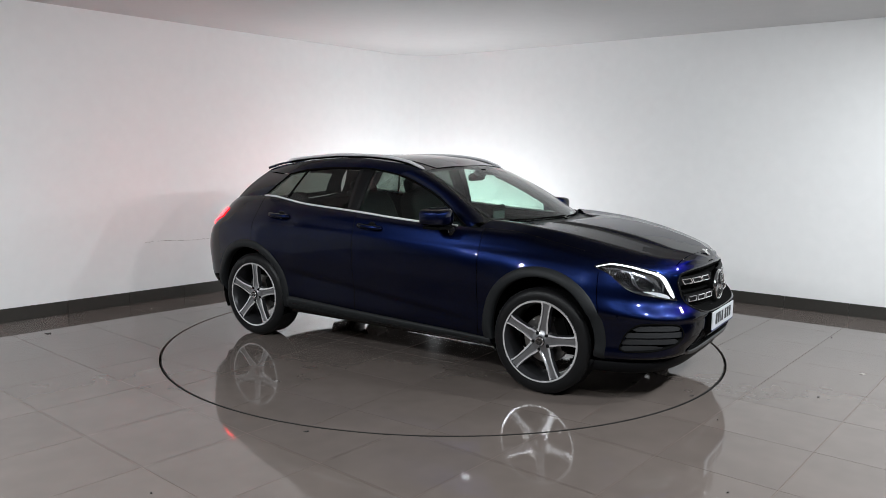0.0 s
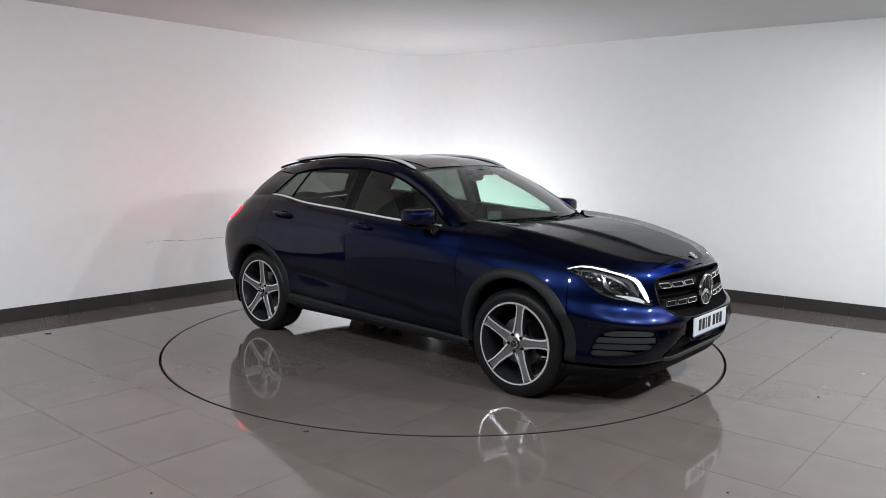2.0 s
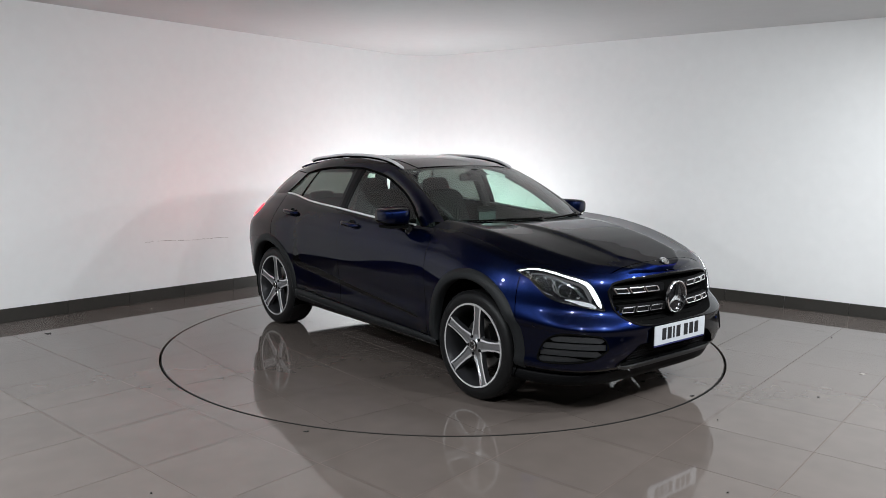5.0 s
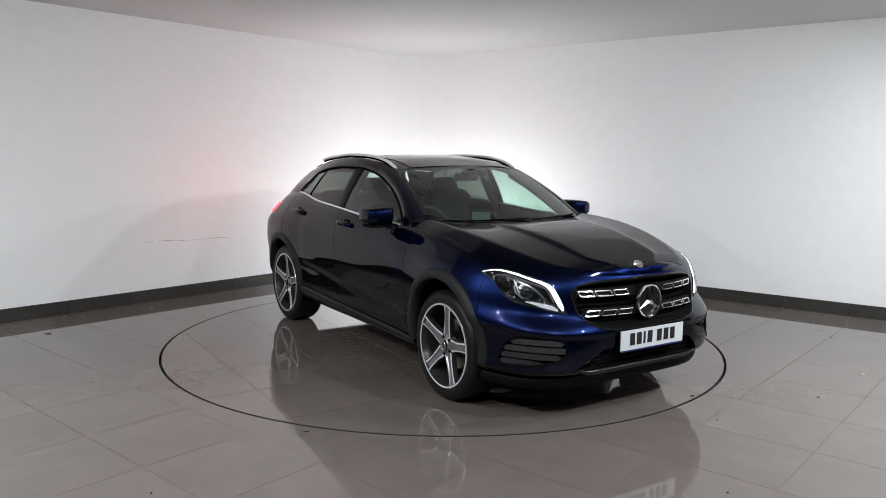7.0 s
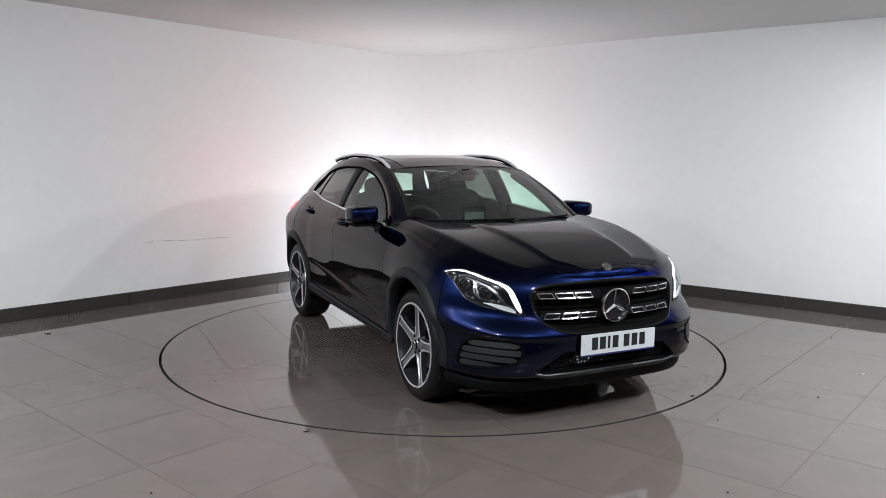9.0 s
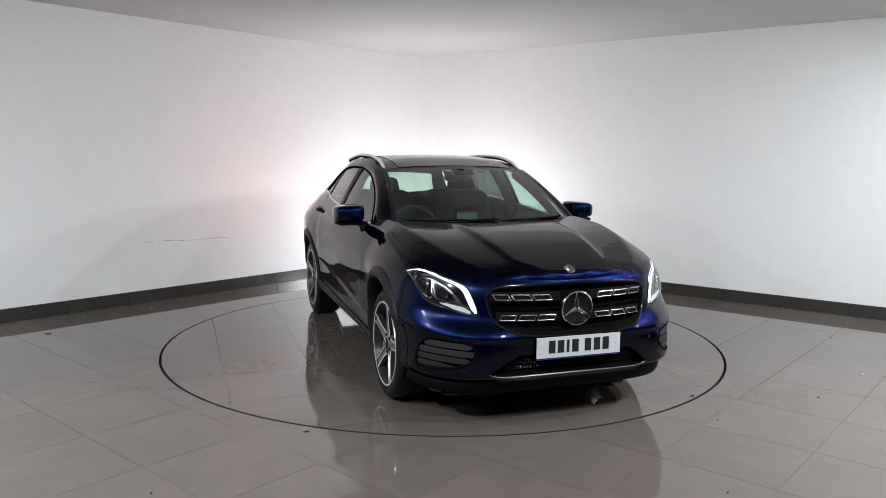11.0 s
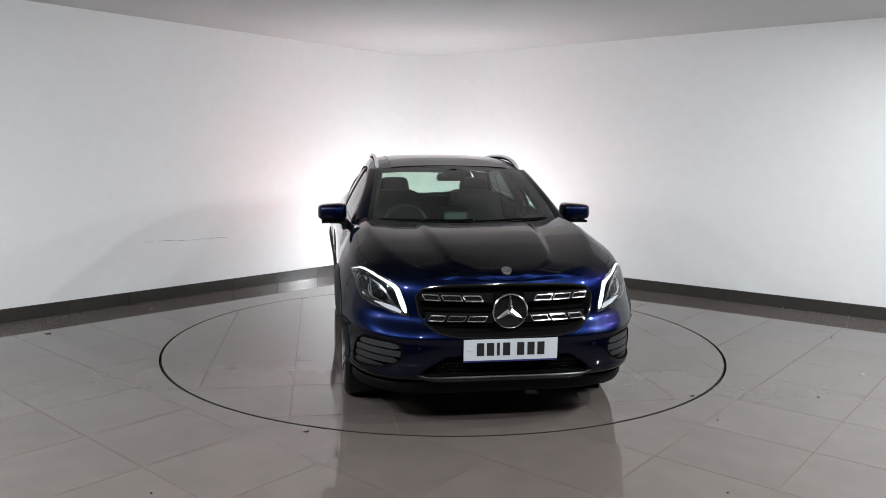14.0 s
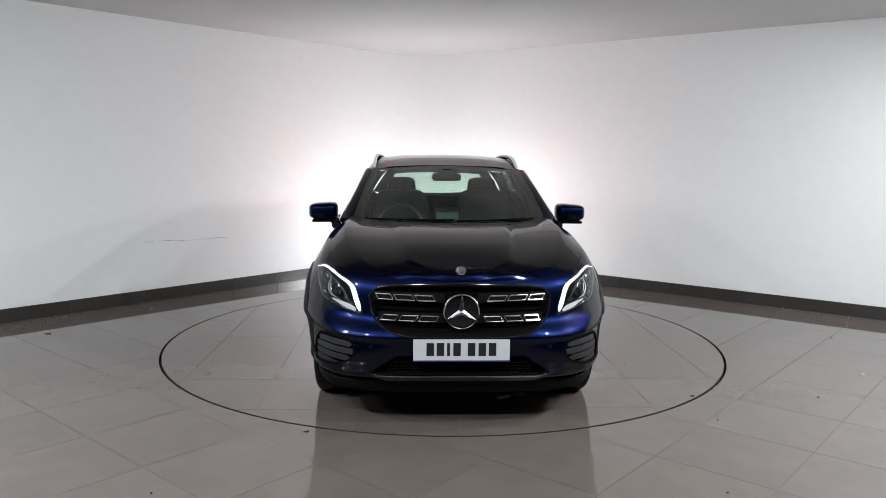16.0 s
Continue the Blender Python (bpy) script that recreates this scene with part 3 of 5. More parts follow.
def patch_on(fn, up, lo, a0, a1, na, nb, off):
    """Grid on the body between a lower and an upper edge line; off(a, b) lifts it."""
    verts, faces = sheet(lambda a, b: fn(a0 + (a1 - a0) * a, lo(a0 + (a1 - a0) * a) + b * (up(a0 + (a1 - a0) * a) - lo(a0 + (a1 - a0) * a)), off(a, b)), span(0, 1, na), span(0, 1, nb))
    return verts, faces


def turn_pt(sgn):
    def f(turn, z, off):
        p = around(turn, z, off)
        return Vector((p.x, p.y * -sgn, p.z))
    return f


def nose_pt(y, z, off):
    return nose(y, z, off)


def bowl_off(depth, ma, mb, lift=0.004):
    def off(a, b):
        ea, eb = min(a, 1 - a) / ma, min(b, 1 - b) / mb
        k = min(1.0, max(0.0, min(ea, eb) - 0.45) / 0.55)
        return lift - (depth + lift) * k
    return off


def ribbon(fn, pts, width, off, thick=0.006, scale=0.0165):
    """A flat bar along a line of (turn, z) on the nose."""
    bm = bmesh.new()
    rows = []
    for i, (a, z) in enumerate(pts):
        p, q = pts[max(0, i - 1)], pts[min(len(pts) - 1, i + 1)]
        d = Vector(((q[0] - p[0]) * scale, q[1] - p[1])).normalized()
        w = width[i] if isinstance(width, (list, tuple)) else width
        n = Vector((-d.y, d.x)) * w / 2
        rows.append([bm.verts.new(fn(a + s * n.x / scale, z + s * n.y, o)) for s, o in ((1, off), (-1, off), (-1, off - thick), (1, off - thick))])
    for p, q in zip(rows, rows[1:]):
        for k in range(4):
            bm.faces.new((p[k], p[(k + 1) % 4], q[(k + 1) % 4], q[k]))
    bm.faces.new(rows[0])
    bm.faces.new(rows[-1][::-1])
    return bm


def headlamp(sgn):
    fn = turn_pt(sgn)
    v, f = patch_on(fn, LAMP_UP, LAMP_LO, 30.3, 59.5, 40, 22, bowl_off(0.05, 0.10, 0.16))
    lamp = skin("headlight", v, f, M_GLOSSBLACK, car, "LED headlight with a lit white running-light strip")
    line = [(58.6, 0.868), (56.5, 0.877), (54, 0.884), (50, 0.882), (46, 0.868), (42, 0.850), (38.5, 0.832), (36.3, 0.815), (34.9, 0.790), (33.5, 0.744), (32.3, 0.702), (31.5, 0.676)]
    part("running_light", ribbon(fn, line, [0.003, 0.004, 0.006, 0.010, 0.013, 0.015, 0.018, 0.022, 0.025, 0.026, 0.023, 0.008], 0.004), M_DRL, lamp, "glowing white light strip")
    part("lower_trim", ribbon(fn, [(33.2, 0.676), (35, 0.688), (37.5, 0.700), (40, 0.712), (43, 0.722)], [0.012, 0.026, 0.024, 0.014, 0.004], 0.001), M_SATIN, lamp, "satin silver reflector blade")
    for a, z, r in ((50.5, 0.812, 0.036), (43.0, 0.772, 0.040)):
        c = fn(a, z, -0.03)
        d = (fn(a, z, 0.1) - c).normalized()
        m = Matrix.Translation(c) @ Vector((0, 1, 0)).rotation_difference(d).to_matrix().to_4x4()
        bm = bmesh.new()
        lathe(bm, [(r, -0.02), (r, 0.012), (r * 0.86, 0.016), (r * 0.80, 0.004)], 28, m)
        reflector = part("projector", bm, M_LENSGREY, lamp, "chrome-ringed projector lens", True)
        bm = bmesh.new()
        lathe(bm, [(0.0005, 0.020), (r * 0.3, 0.0185), (r * 0.55, 0.014), (r * 0.8, 0.004)], 28, m)
        part("projector_lens", bm, M_GLOSSBLACK, lamp, "", True)
    part("inner_trim", ribbon(fn, [(35.5, 0.700), (37.2, 0.735), (39.2, 0.775), (42.0, 0.808), (46.0, 0.834), (50, 0.848)], [0.020, 0.016, 0.012, 0.010, 0.008, 0.005], -0.008), M_LENSGREY, lamp, "grey reflector trim beside the light strip")
    for pts in ([(53.8, 0.852), (54.3, 0.825), (53.0, 0.79), (50.6, 0.762), (47.5, 0.745)], [(46.0, 0.828), (46.8, 0.80), (46.2, 0.768), (44.2, 0.742), (41.2, 0.728)]):
        part("cell_rim", ribbon(fn, pts, [0.003, 0.008, 0.010, 0.008, 0.003], -0.006), M_CHROME, lamp, "bright chrome crescent round a lamp cell")
    part("inner_bar", ribbon(fn, [(47.2, 0.835), (46.0, 0.80), (45.4, 0.77), (44.2, 0.735)], [0.006, 0.008, 0.008, 0.005], -0.010), M_CHROME, lamp, "thin chrome bar")
    for a, z in ((54.5, 0.845), (47.0, 0.742), (38.5, 0.73), (46.2, 0.815), (52.3, 0.79), (49.0, 0.765), (41.0, 0.72), (55.5, 0.862)):
        c = fn(a, z, -0.018)
        bm = bmesh.new()
        box(bm, c.x - 0.012, c.x + 0.004, c.y - 0.008, c.y + 0.008, c.z - 0.005, c.z + 0.005)
        part("reflector_facet", bm, M_CHROME, lamp, "", False, 0.002)
    v, f = patch_on(fn, LAMP_UP, LAMP_LO, 30.3, 59.5, 34, 12, lambda a, b: 0.007 + 0.006 * (1 - (2 * b - 1) ** 2))
    skin("lens", v, f, M_LENS, lamp, "clear lamp lens")


def fog_grille(sgn):
    fn = turn_pt(sgn)
    v, f = patch_on(fn, FOG_UP, FOG_LO, 30.4, 51.0, 60, 26, bowl_off(0.055, 0.05, 0.09))
    root = skin("side_intake", v, f, M_BLACK, car, "black louvred intake in the bumper")
    for k in range(4):
        pts = []
        for a in span(30.6, 50.8, 110):
            z = 0.383 + 0.0405 * k - 0.006 * ((a - 40) / 10) ** 2
            if FOG_LO(a) + 0.004 < z < FOG_UP(a) - 0.004:
                pts.append((a, z))
        widths = [max(0.004, 2 * min(0.0155, FOG_UP(a) - 0.003 - z, z - FOG_LO(a) - 0.003)) for a, z in pts]
        part("louvre", ribbon(fn, pts, widths, -0.008 + 0.002 * k, 0.016), M_LOUVRE, root, "", False, 0.004)
    # rounded rim of the opening
    rim = [fn(a, FOG_UP(a), 0.001) for a in span(30.4, 51.0, 60)] + [fn(a, FOG_LO(a), 0.001) for a in span(51.0, 30.4, 60)]
    bm = bmesh.new()
    tube(bm, rim + rim[:1], 0.0045, 6)
    part("intake_rim", bm, M_BLACK, root, "black rim", True)


def grille():
    def off(a, b):
        return bowl_off(0.05, 0.05, 0.10)(a, b)
    v, f = patch_on(nose_pt, lambda y: GRILLE_UP(abs(y)), lambda y: GRILLE_LO(abs(y)), -0.505, 0.505, 70, 24, off)
    root = skin("grille", v, f, M_BLACK, car, "gloss black grille with chrome-edged louvres")
    rim = [nose(y, GRILLE_UP(abs(y)), 0.001) for y in span(-0.505, 0.505, 60)] + [nose(y, GRILLE_LO(abs(y)), 0.001) for y in span(0.505, -0.505, 80)]
    bm = bmesh.new()
    tube(bm, rim + rim[:1], 0.006, 8)
    part("grille_rim", bm, M_GLOSSBLACK, root, "gloss black rim of the grille", True)
    bm = bmesh.new()
    for k in range(9):
        z = 0.585 + 0.028 * k
        for s in (-1, 1):
            lim = 0.30 + 0.16 * min(1, k / 3)
            tube(bm, [nose(s * y, z, -0.03) for y in span(0.09, lim, 8)], 0.0035, 4)
    tagged(part("mesh_insert", bm, M_BLACK, root, "black mesh behind the louvres"), kind="stuff")
    for z, cells in ((0.766, ((0.150, 0.246), (0.262, 0.362), (0.380, 0.462))), (0.655, ((0.130, 0.226), (0.244, 0.334), (0.354, 0.434)))):
        for s in (-1, 1):
            bm = bmesh.new()
            rows = []
            for y in span(0.09, cells[-1][1] + 0.02, 14):
                p = nose(s * y, z, 0.0)
                rows.append([bm.verts.new((p.x + dx, p.y, p.z + dz)) for dx, dz in ((-0.025, 0.027), (-0.002, 0.022), (-0.002, -0.022), (-0.025, -0.027))])
            for p, q in zip(rows, rows[1:]):
                for k in range(4):
                    bm.faces.new((p[k], p[(k + 1) % 4], q[(k + 1) % 4], q[k]))
            bm.faces.new(rows[0])
            bm.faces.new(rows[-1][::-1])
            louvre = part("louvre", bm, M_GRILLE, root)
            for y0, y1 in cells:
                bm = bmesh.new()
                sl = 0.008 * (1 if z > 0.7 else -1)
                ring = [(y0 + sl, z + 0.014), (y1 + sl, z + 0.014), (y1 - sl, z - 0.014), (y0 - sl, z - 0.014)]
                for i in range(4):
                    (ya, za), (yb, zb) = ring[i], ring[(i + 1) % 4]
                    tube(bm, [nose(s * (ya + (yb - ya) * t), za + (zb - za) * t, 0.003) for t in (0, 0.33, 0.66, 1)], 0.0042, 6)
                part("chrome_frame", bm, M_CHROME, louvre, "chrome rectangular accent")
    # round emblem: plain ring with three bars
    bm = bmesh.new()
    c = nose(0, 0.70, 0.014)
    m = Matrix.Translation(c) @ Matrix.Rotation(radians(-90), 4, "Z")
    lathe(bm, [(0.088, 0.0), (0.0905, 0.011), (0.095, 0.013), (0.0995, 0.009), (0.101, -0.004), (0.088, -0.006)], 48, m, True)
    emblem = part("emblem", bm, M_CHROME, root, "round chrome emblem ring", True)
    bm = bmesh.new()
    lathe(bm, [(0.0005, -0.004), (0.06, -0.005), (0.09, -0.008)], 40, m)
    part("emblem_disc", bm, M_GLOSSBLACK, emblem, "", True)
    for k in range(3):
        a = radians(90 + 120 * k)
        bm = bmesh.new()
        d = Vector((0, math.cos(a), math.sin(a)))
        e = Vector((0, -d.z, d.y))
        vs = [bm.verts.new(c + q) for q in (e * 0.017 + Vector((0.002, 0, 0)), -e * 0.017 + Vector((0.002, 0, 0)), d * 0.09 - e * 0.003, d * 0.09 + e * 0.003, Vector((0.016, 0, 0)), d * 0.09 + Vector((0.006, 0, 0)))]
        bm.faces.new((vs[0], vs[4], vs[5], vs[3]))
        bm.faces.new((vs[4], vs[1], vs[2], vs[5]))
        bm.faces.new((vs[0], vs[3], vs[2], vs[1]))
        bm.faces.new((vs[3], vs[5], vs[2]))
        part("emblem_bar", bm, M_CHROME, emblem)


def front_lower():
    v, f = patch_on(nose_pt, lambda y: INTAKE_UP(abs(y)), lambda y: INTAKE_LO(abs(y)), -0.5, 0.5, 60, 16, bowl_off(0.05, 0.05, 0.14))
    root = skin("lower_intake", v, f, M_BLACK, car, "black mesh lower intake")
    bm = bmesh.new()
    for k in range(5):
        z = 0.35 + 0.019 * k
        tube(bm, [nose(y, z, -0.02) for y in span(-0.40, 0.40, 16)], 0.003, 4)
    for k in range(41):
        y = -0.40 + 0.02 * k
        tube(bm, [nose(y, 0.342, -0.022), nose(y, 0.435, -0.022)], 0.0025, 4)
    tagged(part("mesh_insert", bm, M_GLOSSBLACK, root), kind="stuff")
    # satin skid strip below the intake
    rows, bm = [], bmesh.new()
    for y in span(-0.50, 0.50, 36):
        lift = 0.022 * max(0, (abs(y) - 0.40) / 0.10) ** 2
        thin = 1 - 0.6 * max(0, (abs(y) - 0.40) / 0.10)
        p = nose(y, 0.32 + lift, 0.0)
        rows.append([bm.verts.new((p.x + dx * thin, p.y, 0.32 + lift + dz * thin)) for dx, dz in ((-0.03, 0.012), (0.008, 0.009), (0.013, 0.002), (0.006, -0.020), (-0.03, -0.030))])
    for p, q in zip(rows, rows[1:]):
        for k in range(5):
            bm.faces.new((p[k], p[(k + 1) % 5], q[(k + 1) % 5], q[k]))
    part("skid_strip", bm, M_SKID, car, "dark satin metal skid strip", True)
    # black lip round the bottom of the bumper
    verts, faces = [], []
    prof = ((0.003, 1.0), (0.010, 0.9), (0.010, 0.5), (0.0, 0.15), (-0.03, 0.0), (-0.20, 0.0))
    bearings = span(-66, 66, 90)
    for t in bearings:
        top = 0.292 - 0.010 * min(1, max(0, (abs(t) - 26) / 14))
        for off, k in prof:
            z = 0.205 + (top - 0.205) * k
            p = around(abs(t), max(z, 0.285), off)
            verts.append(Vector((p.x - 0.02 * (1 - k), math.copysign(abs(p.y), -t), z)))
    m = len(prof)
    for i in range(len(bearings) - 1):
        for j in range(m - 1):
            faces.append((i * m + j, (i + 1) * m + j, (i + 1) * m + j + 1, i * m + j + 1))
    skin("bumper_lip", verts, faces, M_LIP, car, "black plastic lower bumper edge", 0.006)
    # splash panel closing the bumper from below
    rim = []
    for t in span(-60, 60, 60):
        p = around(abs(t), 0.285, -0.05)
        if p.x > 1.735:
            rim.append(Vector((p.x - 0.02, math.copysign(abs(p.y), -t), 0.236)))
    skin("splash_panel", rim, [tuple(range(len(rim)))], M_BLACK, car, "", 0.01)
    # number plate with plain bars in place of its characters
    bm = bmesh.new()
    box(bm, 2.215, 2.268, -0.258, 0.258, 0.428, 0.552)
    part("plate_holder", bm, M_BLACK, car, "", False, 0.006)
    bm = bmesh.new()
    box(bm, 2.270, 2.276, -0.262, 0.262, 0.4385, 0.5535)
    plate = part("number_plate", bm, M_PLATE, car, "white number plate with black bars", False, 0.002)
    for k, y in enumerate((-0.170, -0.115, -0.071, -0.025, 0.054, 0.112, 0.168)):
        bm = bmesh.new()
        w = 0.008 if k == 2 else 0.020
        box(bm, 2.276, 2.2775, y - w, y + w, 0.464, 0.535)
        part("character_bar", bm, M_INK, plate)
    bm = bmesh.new()
    box(bm, 2.2705, 2.2765, -0.262, 0.262, 0.4295, 0.438)
    part("plate_band", bm, M_BLUEBAND, plate, "dark blue strip under the plate")
    for y in (-0.235, 0.235):
        bm = bmesh.new()
        lathe(bm, [(0.0005, 0.003), (0.007, 0.002), (0.008, 0.0)], 14, Matrix.Translation((2.276, y, 0.50)) @ Matrix.Rotation(radians(-90), 4, "Z"))
        part("screw_cap", bm, M_PLATE, plate)
    # small round badge on the nose
    zb = hood_z(2.135, 0)
    m = Matrix.Translation((2.14, 0, zb + 0.004)) @ Matrix.Rotation(radians(-90), 4, "Z") @ Matrix.Rotation(radians(52), 4, "X")
    bm = bmesh.new()
    lathe(bm, [(0.0005, 0.004), (0.016, 0.004), (0.018, 0.002), (0.022, 0.005), (0.029, 0.005), (0.031, 0.0)], 28, m)
    part("nose_badge", bm, M_CHROME, car, "small round chrome badge", True)
    # parking sensors
    for t in (-52, 52, -26, 26):
        p, q = around(abs(t), 0.575 if abs(t) > 40 else 0.50, 0.003), around(abs(t), 0.575 if abs(t) > 40 else 0.50, 0.1)
        p.y, q.y = math.copysign(p.y, -t), math.copysign(q.y, -t)
        bm = bmesh.new()
        lathe(bm, [(0.0005, 0.0), (0.010, 0.0), (0.0125, -0.006)], 16, Matrix.Translation(p) @ Vector((0, 1, 0)).rotation_difference((q - p).normalized()).to_matrix().to_4x4())
        part("parking_sensor", bm, M_PAINT, car, "", True)


def hood():
    rear_edge = curve([(0.0, 1.275), (0.40, 1.262), (0.47, 1.235), (0.53, 1.13), (0.60, 1.06), (0.85, 0.93), (1.0, 0.82)])

    def at(X, b):
        t = (X - 0.80) / 1.375
        x = X + (1 - t) * (rear_edge(abs(b)) - 0.80)
        yc = side_y(min(x, 2.174), z_belt(x))
        y = b * 0.9975 * yc
        return Vector((x, y, hood_z(min(x, 2.174), y)))
    xs = span(0.80, 2.078, 64)
    nosex = span(2.084, 2.13, 5) + [2.14, 2.15, 2.158, 2.164, 2.169, 2.172, 2.1735]
    bs = span(-1, 1, 121)
    v, f = sheet(at, xs, bs)
    skin("bonnet", v, f, M_PAINT, car, "creased dark blue bonnet")
    v, f = sheet(at, nosex, bs)
    skin("nose_panel", v, f, M_PAINT, car)


def windscreen_pt(u, b, off=0.0):
    base = Vector((1.095 - 0.245 * b * b, 0.69 * b, 1.078))
    top = Vector((0.305 - 0.085 * b * b, 0.582 * b, 1.452 - 0.030 * b * b))
    p = base.lerp(top, u)
    bulge = 0.022 * 4 * u * (1 - u) + off
    return p + Vector((0.45, 0, 0.89)) * bulge


def cabin():
    # windscreen
    v, f = sheet(lambda u, b: windscreen_pt(u, b), span(0, 1, 22), span(1, -1, 40))
    skin("windscreen", v, f, M_GLASS, car, "green-tinted windscreen")
    bm = bmesh.new()
    for b0, b1, u0, u1 in ((-1, 1, 0.955, 1.0), (-1, 1, 0.0, 0.03), (-1.0, -0.955, 0, 1), (0.955, 1.0, 0, 1), (-0.13, 0.13, 0.80, 0.96)):
        vv, ff = sheet(lambda u, b: windscreen_pt(u, b, -0.004), span(u0, u1, 16 if u1 - u0 > 0.5 else 3), span(b0, b1, 30 if b1 - b0 > 0.5 else 3))
        vs = [bm.verts.new(p) for p in vv]
        for q in ff:
            bm.faces.new([vs[i] for i in q])
    part("windscreen_border", bm, M_BLACK, car, "black printed glass border")
    # scuttle and wipers
    v, f = sheet(lambda u, b: Vector((1.30 - 0.36 * b * b - (0.22 - 0.09 * b * b) * u, 0.70 * b, 1.052 + 0.022 * u)), span(0, 1, 4), span(-1, 1, 30))
    skin("scuttle", v, f, M_LOUVRE, car, "dark grey scuttle panel below the windscreen", 0.004)
    for y0, y1 in ((-0.60, 0.02), (0.04, 0.60)):
        bm = bmesh.new()
        b0, b1 = y0 / 0.69, y1 / 0.69
        tube(bm, [windscreen_pt(0.004 + 0.016 * t, b0 + (b1 - b0) * t, 0.012) for t in span(0, 1, 10)], 0.006, 6)
        tube(bm, [windscreen_pt(-0.03, b1, 0.0), windscreen_pt(-0.01, b1 - 0.1, 0.016), windscreen_pt(0.012, (b0 + b1) / 2, 0.016)], 0.007, 6)
        part("wiper", bm, M_BLACK, car, "black windscreen wiper")
    # roof
    def roof_at(X, b, off=0.0):
        k = max(0.0, (-1.2 - X) / 0.42)
        kf = max(0.0, 1 - (0.22 - X) / 0.3)
        x = X - 0.17 * (1 - b * b) * k * k + 0.085 * (1 - b * b) * kf * kf
        y = b * y_rim(X)
        zr = z_roof(X + 0.085 * kf * kf)
        return Vector((x, y, zr - (zr - z_rim(X)) * abs(b) ** 2.6 + off))
    v, f = sheet(roof_at, span(0.22, -1.53, 60), span(-1, 1, 41))
    skin("roof", v, f, M_PAINT, car, "dark blue roof")
    v, f = sheet(lambda X, b: roof_at(X, b, 0.004), span(0.215, -0.33, 24), span(-0.80, 0.80, 31))
    skin("sunroof", v, f, M_ROOFGLASS, car, "black panoramic roof glass")
    v, f = sheet(lambda X, b: roof_at(X, b, 0.004), span(-0.345, -1.15, 24), span(-0.80, 0.80, 31))
    skin("sunroof", v, f, M_ROOFGLASS, car, "black panoramic roof glass")
    v, f = sheet(lambda u, b: roof_at(-1.53, b) + Vector((-0.11 * u * (1 - b * b) ** 0.6, 0, 0.004 - 0.014 * u)), span(-0.3, 1, 8), span(-0.82, 0.82, 31))
    skin("roof_spoiler", v, f, M_PAINT, car, "", 0.018)
    # tailgate with its window
    def gate(u, b):
        top = roof_at(-1.53, b)
        bot = Vector((-1.74 - 0.27 * (1 - b * b), b * 0.672, 1.145 - 0.08 * (1 - b * b)))
        return top.lerp(bot, u) + Vector((-0.03 * 4 * u * (1 - u), 0, 0))
    us, bs = span(0, 1, 21), span(-1, 1, 41)
    v, f = sheet(gate, us, bs)
    m = len(bs)
    pane, rest = [], []
    for q in f:
        u, b = us[q[0] // m] + 0.02, bs[q[0] % m] + 0.02
        (pane if 0.24 < u < 0.84 and abs(b) < 0.79 else rest).append(q)
    skin("tailgate", v, rest, M_PAINT, car)
    skin("rear_window", v, pane, M_REARGLASS, car, "green-tinted rear window")

    def sides(s):
        def pt(x, z, off=0.0):
            return Vector((x, s * (cabin_y(x, z) + off), z))

        def pane_of(b0, b1, t0, t1, off, na=24, nb=12, lo=0.006, hi=0.0):
            def at(a, v):
                xb, xt = b0 + (b1 - b0) * a, t0 + (t1 - t0) * a
                zb, zt = z_belt(xb) + lo, z_dlo(xt) - hi
                z = zb + (max(zt, zb) - zb) * v
                x = xb + (xt - xb) * v
                return pt(x, z, off)
            v, f = sheet(at, span(0, 1, na), span(0, 1, nb))
            return v, f if s < 0 else [q[::-1] for q in f]
        v, f = pane_of(-0.245, 0.725, -0.225, 0.725, -0.004, 40)
        skin("front_side_window", v, f, M_GLASS, car, "green-tinted side window")
        v, f = pane_of(-1.055, -0.355, -0.935, -0.365, -0.004)
        skin("rear_side_window", v, f, M_DARKGLASS, car, "dark tinted side window")
        v, f = pane_of(-1.354, -1.065, -1.15, -0.945, -0.004, 12)
        skin("quarter_window", v, f, M_DARKGLASS, car, "dark tinted quarter window")
        v, f = pane_of(-0.36, -0.24, -0.37, -0.22, 0.001, 4)
        skin("door_pillar", v, f, M_GRILLE, car, "gloss black door pillar", 0.004)
        v, f = pane_of(-1.072, -1.05, -0.952, -0.93, 0.001, 3)
        skin("window_divider", v, f, M_BLACK, car, "", 0.004)

        def ws_edge(t):
            return windscreen_pt(t, -1.0 if s < 0 else 1.0)

        def a_pillar(t, w):
            p = ws_edge(t) if t > 0 else ws_edge(0)
            x = 0.76 + (0.02 - 0.76) * t
            q = pt(x, max(z_dlo(x), z_belt(x)), 0.0)
            mid = p.lerp(q, w)
            return mid + Vector((0.012, s * 0.030, 0.018)) * (4 * w * (1 - w))
        v, f = sheet(a_pillar, span(0, 1, 30), span(0, 1, 7))
        skin("windscreen_pillar", v, f, M_PAINT, car)

        def rim_strip(t, w):
            xe, xd = 0.22 + (-1.53 - 0.22) * t, 0.02 + (-1.15 - 0.02) * t
            e = Vector((xe, s * y_rim(xe), z_rim(xe)))
            return e.lerp(pt(xd, z_dlo(xd)), w) + Vector((0, s * 0.008, 0.004)) * (4 * w * (1 - w))
        v, f = sheet(rim_strip, span(0, 1, 44), span(0, 1, 7))
        skin("roof_side", v, f, M_PAINT, car)

